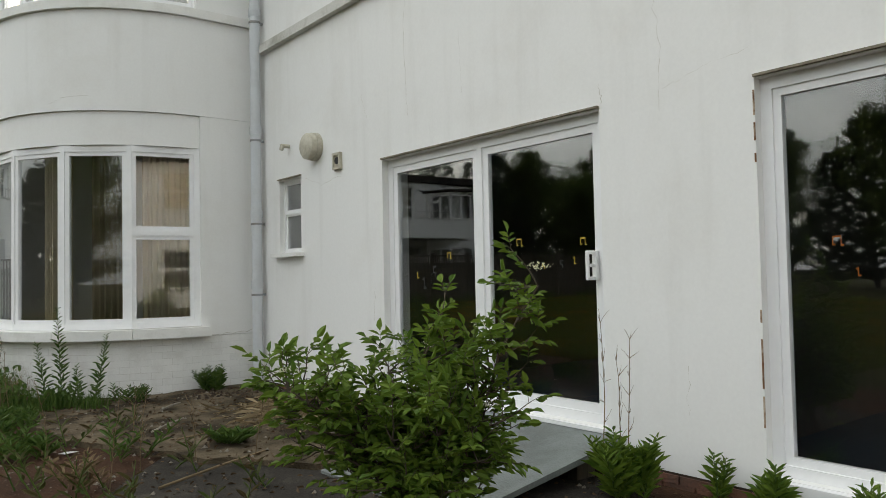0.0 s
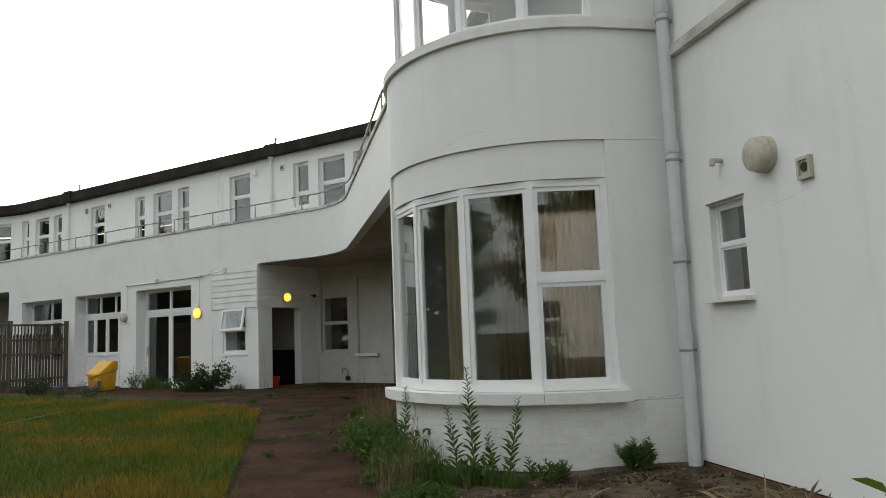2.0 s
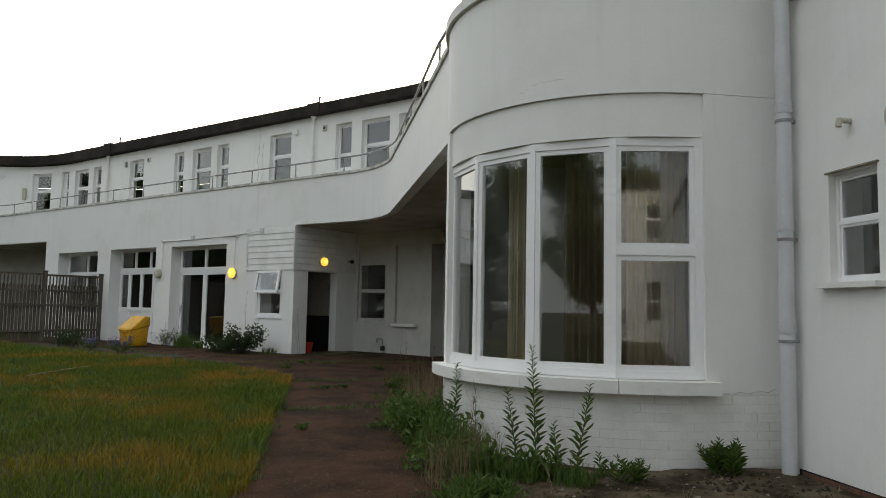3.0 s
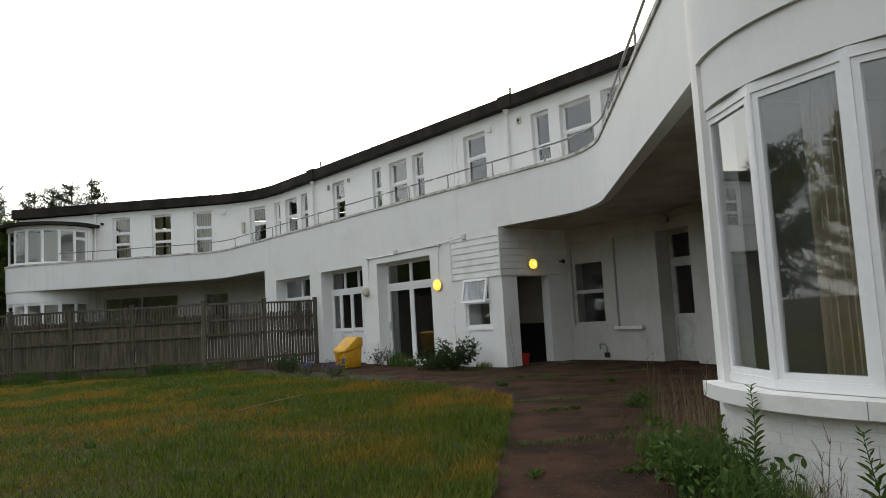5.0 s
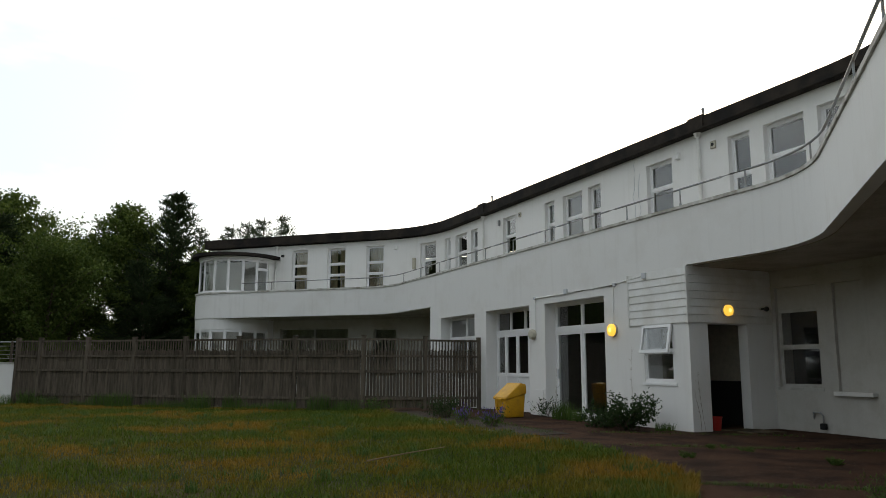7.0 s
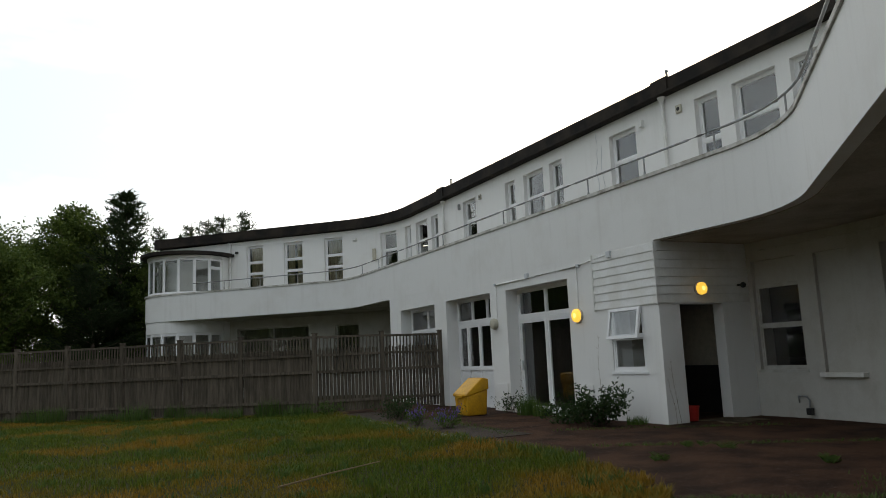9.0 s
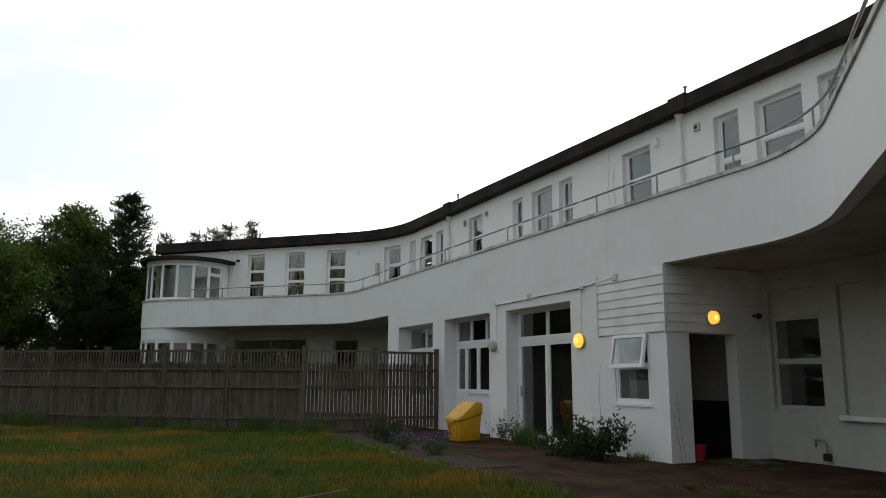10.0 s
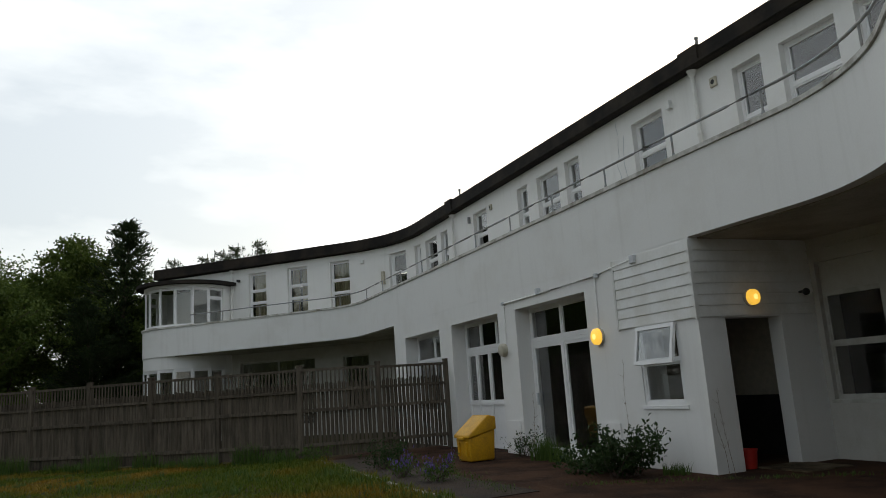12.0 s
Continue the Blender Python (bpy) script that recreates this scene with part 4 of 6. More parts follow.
for k, (x, y, z, h) in enumerate(((3.62, 3.00, 0.03, 0.98), (3.66, 2.88, 0.03, 0.75), (3.60, 2.80, 0.03, 0.9), (1.9, 5.2, 0.05, 0.4), (1.25, 4.9, 0.015, 0.55), (1.55, 5.3, 0.03, 0.5), (1.1, 5.9, 0.015, 0.6), (1.7, 6.0, 0.05, 0.42), (2.25, 5.0, 0.05, 0.35), (0.95, 7.6, 0.015, 0.7), (1.05, 8.0, 0.015, 0.75), (1.2, 8.25, 0.02, 0.62), (-0.55, 22.0, 0.02, 1.1), (-2.0, 22.9, 0.02, 1.6),
                                   (-0.62, 21.85, 0.02, 0.8), (-4.2, 25.2, 0.02, 1.2), (0.98, 12.4, 0.02, 0.9), (1.1, 12.9, 0.02, 0.8), (1.05, 10.2, 0.02, 0.9))):
    dead_stalk(x, y, z, h, 70 + k)


def slab_patch():
    """Raised, broken concrete slab under moss and dirt."""
    rnd = random.Random(5)
    outline = []
    corners = [(3.86, 3.9), (3.86, 8.5), (2.2, 8.6), (1.45, 8.95), (1.15, 8.0), (1.3, 7.0), (1.5, 6.2), (2.0, 5.2), (2.6, 4.4)]
    for (ax, ay), (bx, by) in zip(corners, corners[1:] + corners[:1]):
        for k in range(6):
            f = k / 6
            wob = 0.05 if min(ax, bx) < 3.5 else 0.0
            outline.append((ax + (bx - ax) * f + rnd.uniform(-wob, wob), ay + (by - ay) * f + rnd.uniform(-wob, wob)))
    bm = bmesh.new()
    low = [bm.verts.new((x, y, -0.02)) for x, y in outline]
    top = [bm.verts.new((x, y, 0.055 + rnd.uniform(-0.008, 0.008))) for x, y in outline]
    bm.faces.new(top)
    for i in range(len(top)):
        j = (i + 1) % len(top)
        bm.faces.new((low[i], low[j], top[j], top[i]))
    patch = bmesh.new()
    ring = [patch.verts.new((2.35 + (1.42 + 0.12 * rnd.uniform(-1, 1)) * math.cos(k * 0.2618), 3.4 + (2.3 + 0.2 * rnd.uniform(-1, 1)) * math.sin(k * 0.2618), 0.0165)) for k in range(24)]
    patch.faces.new(ring)
    tagged(part("asphalt_patch", patch, surface("old_asphalt", (0.036, 0.032, 0.027), (0.085, 0.075, 0.06), 0.95, grain=70, patch=4, amount=0.6, bump=0.8, spec=0.1, speck=1.2, lo=0.5, hi=0.7)), "dark crumbling asphalt patch beside the slab", "path", kind="structure")
    tagged(part("concrete_slab", bm, SLAB), "mossy broken concrete slab with dirt and dead leaves", "slab", kind="structure")


slab_patch()

SOIL = surface("bare_soil", (0.040, 0.025, 0.015), (0.018, 0.012, 0.008), 0.95, grain=70, patch=3, amount=0.9, bump=0.9)
CHIP = surface("pale_rubble", (0.26, 0.23, 0.19), (0.14, 0.12, 0.09), 0.95, grain=40, patch=8, amount=0.7, bump=0.4, spread=0.4)


def litter():
    """Dead leaves, crumbs of mortar and straw on the slab and along the wall."""
    r = np.random.default_rng(12)
    n = 2600
    x, y = r.uniform(0.7, 3.8, n), r.uniform(1.2, 8.4, n)
    keep = (x > 1.0 + 0.5 * r.uniform(0, 1, n)) | (y > 6)
    on_slab = (x > 1.3 + np.maximum(0, 5.6 - y) * 0.9) & (y > 4.3)
    pos = np.stack([x, y, np.where(on_slab, 0.063, 0.016)], 1)[keep]
    way = np.stack([r.normal(size=len(pos)), r.normal(size=len(pos)), np.abs(r.normal(size=len(pos))) * 0.25], 1)
    ob = leaf_mesh("leaf_litter", pos, way, r.uniform(0.02, 0.05, len(pos)), 0.5, surface("dead_leaves", (0.10, 0.06, 0.03), (0.05, 0.035, 0.02), 0.9, bump=0.0))
    tagged(ob, "scattered dead brown leaves on slab and path", "leaves", kind="stuff")
    m = 520
    x, y = 3.25 + r.normal(size=m) * 0.28, 6.3 + r.normal(size=m) * 0.35
    pos = np.stack([np.minimum(x, 3.8), y, r.uniform(0.06, 0.12, m)], 1)
    way = np.stack([r.normal(size=m), r.normal(size=m), r.normal(size=m) * 0.15], 1)
    straw = leaf_mesh("straw", pos, way, r.uniform(0.12, 0.34, m), 0.020, STRAW)
    tagged(straw, "tangle of dead straw on the slab", "straw", kind="stuff")
    verts, faces = [], []
    for _ in range(420):
        if r.random() < 0.7:
            cx, cy, cz = r.uniform(1.2, 3.85), r.uniform(1.0, 8.4), 0.02
            cz = 0.062 if cy > 4.4 and cx > 1.3 + max(0, 5.6 - cy) * 0.9 else 0.014
        else:
            cx, cy, cz = r.uniform(0.7, 1.4), r.uniform(5.0, 9.0), 0.014
        s = r.uniform(0.006, 0.022)
        k = len(verts)
        q = r.uniform(0.6, 1.3, 6) * s
        verts += [(cx + q[0], cy, cz), (cx, cy + q[1], cz), (cx - q[2], cy, cz), (cx, cy - q[3], cz), (cx + q[4] * 0.2, cy, cz + q[5] * 0.8)]
        faces += [(k, k + 1, k + 4), (k + 1, k + 2, k + 4), (k + 2, k + 3, k + 4), (k + 3, k, k + 4)]
    tagged(raw("rubble", verts, faces, CHIP), "small pale crumbs of mortar and stone", "rubble", kind="stuff")


litter()


def stick(a, b, r, mat, label):
    bm = bmesh.new()
    mid = (Vector(a) + Vector(b)) / 2 + Vector((0, 0, r * 0.6))
    tube(bm, a, mid, r, r * 0.9, 6)
    tube(bm, mid, b, r * 0.9, r * 0.6, 6)
    tagged(part("stick", bm, mat), label, "stick", "loose sticks")


stick((1.95, 6.35, 0.07), (2.35, 6.75, 0.075), 0.009, CHIP, "pale broken stick lying on the slab")
stick((-4.65, 15.55, 0.15), (-4.2, 17.3, 0.18), 0.012, DRY, "long pale bamboo cane lying in the grass")
stick((0.15, 7.2, 0.022), (0.42, 7.05, 0.022), 0.008, CHIP, "pale curved twig lying on the path")
stick((0.75, 8.9, 0.035), (1.05, 8.82, 0.035), 0.007, CHIP, "pale twig lying on the path")
stick((2.35, 7.35, 0.07), (2.60, 7.55, 0.085), 0.014, CHIP, "pale split stick lying on the slab")
stick((1.5, 4.75, 0.03), (2.35, 5.05, 0.075), 0.010, DRY, "thin dry branch lying across the slab's edge")


def scraps():
    """Clods of dirt and torn white scraps on the slab."""
    r = np.random.default_rng(77)
    for k, (x, y) in enumerate(((1.45, 6.55), (1.30, 6.2), (2.95, 5.05))):
        bm = bmesh.new()
        ring = [bm.verts.new((0.07 * math.cos(a) * r.uniform(0.5, 1.2), 0.05 * math.sin(a) * r.uniform(0.5, 1.2), 0.004 + 0.012 * r.random())) for a in [k2 * 0.698 for k2 in range(9)]]
        top = bm.verts.new((0, 0, 0.02))
        for a, b in zip(ring, ring[1:] + ring[:1]):
            bm.faces.new((a, b, top))
        bmesh.ops.solidify(bm, geom=bm.faces[:], thickness=0.003)
        o = part("paper_scrap", bm, UPVC)
        o.location = (x, y, 0.062 if x > 1.5 else 0.02)
        tagged(o, "crumpled white scrap lying in the dirt", "scrap", "white scraps")
    verts, faces = [], []
    for _ in range(150):
        if r.random() < 0.5:
            x, y = 3.3 + r.normal() * 0.3, 7.9 + r.normal() * 0.2
        else:
            x, y = r.uniform(1.6, 3.8), r.uniform(5.2, 8.3)
        x, y = min(x, 3.82), min(y, 8.25)
        q, k = r.uniform(0.012, 0.04), len(verts)
        for a in range(6):
            verts.append((x + q * math.cos(a * 1.047) * r.uniform(0.6, 1.2), y + q * math.sin(a * 1.047) * r.uniform(0.6, 1.2), 0.05))
        verts.append((x, y, 0.055 + q * r.uniform(0.4, 0.9)))
        faces += [(k + a, k + (a + 1) % 6, k + 6) for a in range(6)]
    tagged(raw("dirt_clods", verts, faces, SOIL), "dark clods of dirt on the slab", "dirt", kind="stuff")


scraps()
stick((2.0, 5.9, 0.07), (2.7, 6.1, 0.07), 0.006, DRY, "thin dry twig lying on the slab")


def access_ramp():
    mat = surface("ramp_sheet", (0.20, 0.22, 0.21), (0.12, 0.13, 0.12), 0.55, 0.1, grain=90, patch=3, amount=0.7, bump=0.3)
    ramp_ob = thing("access_ramp", "grey sheet ramp sloping up to the patio door", "ramp", at=(3.1, 3.8, 0.03))
    bm = bmesh.new()
    prof = [(3.86, 0.255), (2.45, 0.035), (2.45, 0.005), (3.86, 0.215)]
    vs = [[bm.verts.new((x - 3.1, y - 3.8, z - 0.03)) for x, z in prof] for y in (3.03, 4.42)]
    bm.faces.new(vs[0]), bm.faces.new(vs[1])
    for i in range(4):
        bm.faces.new((vs[0][i], vs[0][(i + 1) % 4], vs[1][(i + 1) % 4], vs[1][i]))
    part("deck", bm, mat, ramp_ob)
    for y in (3.15, 4.28):
        bm = bmesh.new()
        box(bm, 3.55 - 3.1, 3.72 - 3.1, y - 3.8, y + 0.08 - 3.8, -0.03, 0.165)
        part("support", bm, WOOD, ramp_ob)


access_ramp()


# ---- fittings on the near wall ----
def drainpipe():
    pipe = thing("drainpipe", "grey painted drainpipe in the corner beside the bay", "drainpipe", at=(3.78, 8.29, 0))
    bm = bmesh.new()
    tube(bm, (0, 0, 0.02), (0, 0, 7.0), 0.062, seg=20)
    part("pipe", bm, PIPE, pipe, smooth=40)
    for z in (1.18, 2.02, 3.02, 4.45, 5.8):
        bm = bmesh.new()
        tube(bm, (0, 0, z), (0, 0, z + 0.10), 0.070, seg=20)
        for k in (0.02, 0.05, 0.08):
            tube(bm, (0, 0, z + k), (0, 0, z + k + 0.012), 0.074, seg=20)
        part("collar", bm, PIPE, pipe, smooth=40)
        bm = bmesh.new()
        tube(bm, (0, 0, z - 0.08), (0, 0, z - 0.055), 0.069, seg=16)
        box(bm, 0.05, 0.14, -0.015, 0.015, z - 0.08, z - 0.055)
        part("bracket", bm, STEEL, pipe, "dark metal bracket")


drainpipe()
CREAM = surface("cream_plastic", (0.50, 0.47, 0.38), (0.36, 0.33, 0.25), 0.55, grain=30, patch=8, amount=0.6, bump=0.1)


def round_vent():
    v = thing("wall_light", "round cream bulkhead light on the white wall", "wall light", "round bulkhead lights", at=(3.87, 7.0, 2.705))
    bm = bmesh.new()
    tube(bm, (0.02, 0, 0), (-0.05, 0, 0), 0.150, 0.148, 36)
    part("base", bm, CREAM, v, smooth=40)
    bm = bmesh.new()
    tube(bm, (-0.05, 0, 0), (-0.11, 0, 0), 0.143, 0.138, 36)
    tube(bm, (-0.11, 0, 0), (-0.13, 0, 0), 0.138, 0.115, 36)
    part("diffuser", bm, CREAM, v, smooth=50)
    return v


round_vent()


def small_fittings():
    v = thing("flue_vent", "small square flue vent with a dark round hole", "vent", at=(3.875, 6.54, 2.495))
    bm = bmesh.new()
    for y0, y1, z0, z1 in ((-0.075, 0.075, 0.06, 0.085), (-0.075, 0.075, -0.085, -0.06), (-0.075, -0.05, -0.06, 0.06), (0.05, 0.075, -0.06, 0.06)):
        box(bm, -0.03, 0.012, y0, y1, z0, z1)
    part("frame", bm, CREAM, v)
    bm = bmesh.new()
    box(bm, -0.012, 0.008, -0.05, 0.05, -0.06, 0.06)
    part("backing", bm, CREAM, v)
    bm = bmesh.new()
    tube(bm, (-0.013, 0, 0.005), (-0.022, 0, 0.005), 0.036, seg=18)
    part("hole", bm, BLACK, v, "dark round hole")
    o = thing("overflow_pipe", "short cream overflow pipe stub", "pipe", at=(3.88, 7.62, 2.80))
    bm = bmesh.new()
    tube(bm, (0.05, 0, 0), (-0.10, 0, 0.0), 0.022, seg=14)
    tube(bm, (-0.09, 0, 0.012), (-0.10, 0, -0.05), 0.024, seg=14)
    part("stub", bm, CREAM, o, smooth=40)
    h = thing("door_handle", "white D-shaped pull handle on the sliding door", "handle", at=(3.94, 3.285, 1.36))
    bm = bmesh.new()
    for y0, y1, z0, z1, x0, x1 in ((-0.02, 0.02, -0.10, 0.10, -0.012, 0.02), (-0.012, 0.012, 0.075, 0.10, -0.075, -0.01), (-0.012, 0.012, -0.10, -0.075, -0.075, -0.01), (-0.012, 0.012, -0.10, 0.10, -0.09, -0.07)):
        box(bm, x0, x1, y0, y1, z0, z1, bevel=0.005)
    part("grip", bm, UPVC, h)
    bm = bmesh.new()
    tube(bm, (-0.01, 0, 0.0), (-0.045, 0, 0.0), 0.012, seg=12)
    part("lock", bm, UPVC, h)


small_fittings()
RUST = surface("rusty_bead", (0.16, 0.075, 0.03), (0.50, 0.42, 0.32), 0.9, grain=60, patch=14, amount=0.8, bump=0.4, stretch=(1, 1, 1))
DIRT = surface("grimy_drip_edge", (0.26, 0.23, 0.17), (0.12, 0.10, 0.07), 0.9, grain=60, patch=8, amount=0.8, bump=0.3)
for y0, y1, z in ((3.17, 4.46, 2.404), (4.46, 5.75, 2.404), (-0.55, 2.085, 2.369), (7.34, 7.90, 2.446)):
    strip("drip_edge", SIDE, side(y0), side(y1), -0.022, 0.05, z, z + 0.014, DIRT)["kind"] = "structure"
for z0, z1 in ((0.45, 0.62), (0.66, 0.93), (1.02, 1.09), (1.9, 1.95), (2.02, 2.12), (2.16, 2.3)):
    strip("rust_bead", SIDE, side(2.086), side(2.096), -0.003, 0.003, z0, z1, RUST)["kind"] = "structure"
strip("patio_sill", SIDE, side(3.17), side(5.75), -0.03, 0.14, 0.258, 0.287, UPVC)["kind"] = "structure"
strip("patio_sill", SIDE, side(-0.55), side(2.085), -0.05, 0.14, 0.10, 0.187, UPVC)["kind"] = "structure"


CRACK = surface("hairline_crack", (0.52, 0.49, 0.43), (0.32, 0.29, 0.24), 0.9, bump=0.0)


def crack(mapper, pts, seed, width=0.004):
    """A hairline crack that wanders between the given points of a wall."""
    rnd = random.Random(seed)
    verts, faces = [], []
    line = []
    for (a, z), (b, w) in zip(pts, pts[1:]):
        n = 8
        line += [(a + (b - a) * k / n + rnd.gauss(0, 0.008), z + (w - z) * k / n + rnd.gauss(0, 0.008)) for k in range(n)]
    line.append(pts[-1])
    for i, (a, z) in enumerate(line):
        q = width * rnd.uniform(0.15, 0.8) / 2
        flat = abs(pts[-1][0] - pts[0][0]) > abs(pts[-1][1] - pts[0][1])
        for k in (-1, 1):
            verts.append(mapper(a + (0 if flat else k * q), z + (k * q if flat else 0)))
        if i:
            m = 2 * i
            faces.append((m - 2, m - 1, m + 1, m))
    ob = raw("crack", verts, faces, CRACK)
    ob["kind"] = "structure"
    return ob


def on_side(y, z):
    return (3.8785, y, z)


for k, (pts, w) in enumerate(((((5.35, 4.0), (5.36, 3.3), (5.33, 2.75)), 0.006), (((2.7, 3.9), (2.71, 3.0), (2.69, 2.6), (2.70, 2.3)), 0.004), (((2.1, 2.55), (2.4, 2.50), (2.68, 2.43)), 0.0022),
                              (((6.1, 3.1), (6.0, 2.85)), 0.004), (((6.5, 2.35), (6.9, 2.3), (7.3, 2.42)), 0.004), (((3.16, 2.55), (3.15, 2.43)), 0.008), (((2.55, 0.75), (2.56, 0.45)), 0.004),
                              (((4.6, 3.3), (4.58, 2.8)), 0.003), (((5.9, 1.2), (5.92, 0.9)), 0.005), (((1.2, 3.1), (1.7, 2.95), (2.3, 2.98)), 0.003))):
    crack(on_side, pts, 80 + k, w)


def on_bay(s, z):
    q = NEAR_BAY.at(s, -0.0015)
    return (q.x, q.y, z)


crack(on_bay, ((1.9, 3.42), (2.15, 3.40), (2.35, 3.34)), 95, 0.005)
crack(on_bay, ((0.05, 0.70), (0.3, 0.67), (0.68, 0.672)), 96, 0.01)


# note stickers on the patio glass: bars and dots of coloured film
def sticker(y, z, s, color, kind):
    bm = bmesh.new()
    shapes = {"beamed": ((-0.5, -0.42, -0.5, 0.5), (0.42, 0.5, -0.4, 0.6), (-0.5, 0.5, 0.42, 0.6), (-0.75, -0.42, -0.6, -0.42), (0.18, 0.5, -0.5, -0.32)),
              "single": ((0.0, 0.1, -0.5, 0.6), (-0.28, 0.1, -0.6, -0.4), (0.1, 0.3, 0.3, 0.42)),
              "rest": ((-0.2, 0.2, 0.3, 0.42), (0.1, 0.2, -0.1, 0.3), (-0.2, 0.2, -0.15, -0.05), (-0.2, -0.1, -0.5, -0.1))}
    for a, b, c, d in shapes[kind]:
        box(bm, 3.974, 3.9775, y + a * s, y + b * s, z + c * s, z + d * s)
    tagged(part("window_sticker", bm, color), "small coloured note-shaped sticker on the patio door glass", "sticker", "stickers on the patio glass")


YELLOW_FILM = surface("yellow_film", (0.55, 0.40, 0.05), (0.40, 0.28, 0.04), 0.5, bump=0.0)
ORANGE_FILM = surface("orange_film", (0.70, 0.16, 0.01), (0.5, 0.1, 0.01), 0.5, bump=0.0)
for y, z, s, c, kind in ((4.05, 1.55, 0.05, YELLOW_FILM, "beamed"), (3.42, 1.53, 0.045, YELLOW_FILM, "beamed"), (3.62, 1.38, 0.06, BLACK, "rest"), (3.5, 1.40, 0.045, YELLOW_FILM, "single"),
                         (4.9, 1.48, 0.045, YELLOW_FILM, "beamed"), (5.35, 1.32, 0.05, YELLOW_FILM, "single"), (5.1, 1.35, 0.11, BLACK, "rest"), (3.8, 1.37, 0.05, YELLOW_FILM, "rest"),
                         (1.72, 1.45, 0.045, ORANGE_FILM, "beamed"), (1.62, 1.29, 0.04, ORANGE_FILM, "single"), (5.25, 1.25, 0.09, BLACK, "single")):
    sticker(y, z, s, c, kind)


# ---- inside the near bay ----
def curtain(path, s0, s1, d, z0, z1, label, folds=9, depth=0.035, mat=None):
    bm = bmesh.new()
    n = folds * 6
    rows = []
    for k in range(n + 1):
        f = k / n
        q = path.at(s0 + (s1 - s0) * f, d + depth * math.sin(f * folds * 2 * math.pi) + 0.012 * math.sin(f * 17))
        rows.append([bm.verts.new((q.x, q.y, z)) for z in (z0, (z0 + z1) / 2, z1)])
    for a, b in zip(rows, rows[1:]):
        for i in range(2):
            bm.faces.new((a[i], b[i], b[i + 1], a[i + 1]))
    bmesh.ops.solidify(bm, geom=bm.faces[:], thickness=0.006)
    tagged(part("curtain", bm, mat or CURTAIN, smooth=60), label, "curtain", "curtains in the windows")


curtain(NEAR_BAY, 0.72, 1.34, 0.30, 0.8, 2.82, "drawn beige curtain behind the bay window", 8)
curtain(NEAR_BAY, 2.35, 2.8, 0.36, 0.8, 2.82, "gathered beige curtain behind the bay window", 6)
curtain(NEAR_BAY, 1.42, 2.0, 0.32, 0.8, 2.82, "drawn dull brown curtain behind the bay window", 7, mat=surface("brown_curtain", (0.26, 0.20, 0.13), (0.18, 0.14, 0.09), 0.95, bump=0.2))
for y in (8.9, 12.3):
    bm = bmesh.new()
    box(bm, 3.9, 8.0, y, y + 0.1, 0.0, 3.2)
    part("wall_inner", bm, PALE_ROOM)["kind"] = "structure"
for s0, s1 in ((31.25, 32.05), (33.2, 33.6), (33.75, 34.05), (35.2, 35.95)):
    curtain(WING, s0, s1, BACK + 0.36, 4.8, 6.8, "pale net curtain in an upper window", 7)

BLIND = surface("olive_blind", (0.36, 0.35, 0.26), (0.27, 0.26, 0.19), 0.9, bump=0.1)
for s0, s1 in ((30.78, 31.6), (33.0, 34.7), (34.78, 36.48)):
    curtain(WING, s0, s1, BACK + 0.22, 0.9, 3.1, "dull olive blind drawn in a ground window", 10, 0.012, BLIND)

# ---- painted bricks of the near plinth ----
course, gap = 0.075, 0.006
for row in range(9):
    s = -0.11 if row % 2 else 0.0
    while s < 4.3:
        a, b = max(s, 0.004), min(s + 0.225 - gap, 4.5)
        if b - a > 0.03:
            strip("brick", NEAR_BAY, a, b, -0.002 - 0.003 * random.random(), 0.01, row * course - 0.015, row * course + course - gap - 0.015, BRICK_PAINT, parent=NEAR_PLINTH, smooth=0)
        s += 0.225
RED_BRICK = surface("dull_red_brick", (0.16, 0.075, 0.048), (0.08, 0.05, 0.04), 0.95, grain=60, patch=9, amount=0.7, bump=0.5, spread=0.3)
footing = strip("wall_footing", SIDE, 0, side(8.3), -0.006, 0.0, -0.05, 0.10, SOIL)
tagged(footing, "exposed red brick footing under the render", "wall", kind="structure")
for row in range(2):
    y = 0.5 + 0.11 * row
    while y < 8.2:
        strip("brick", SIDE, side(y), side(y + 0.215), -0.016 - 0.005 * random.random(), -0.006, 0.02 + row * 0.05 - 0.03, 0.02 + row * 0.05 + 0.03 - 0.012, RED_BRICK, parent=footing, smooth=0)
        y += 0.225

# ---- balcony rail ----
rail = thing("balcony_rail", "thin grey steel handrail on short posts along the parapet", "rail", kind="structure")
pts = [0.6 + 0.3 * k for k in range(int((37.4 - 0.6) / 0.3) + 1)]


def rail_top(s):
    return 5.09 + lift_low(s, 5.0)


stems("handrail", [[(WING.at(s, 0.10).to_3d() + Vector((0, 0, rail_top(s))), 0.021) for s in pts]], STEEL, rail, 10)
s = 0.55
while s < 37.4:
    q = WING.at(s, 0.10)
    bm = bmesh.new()
    tube(bm, (q.x, q.y, 4.70 + lift_low(s, 5.0)), (q.x, q.y, rail_top(s)), 0.016, seg=8)
    tube(bm, (q.x, q.y, 4.705 + lift_low(s, 5.0)), (q.x, q.y, 4.80 + lift_low(s, 5.0)), 0.032, 0.02, seg=8)
    part("rail_post", bm, STEEL, rail, smooth=40)
    s += 1.755


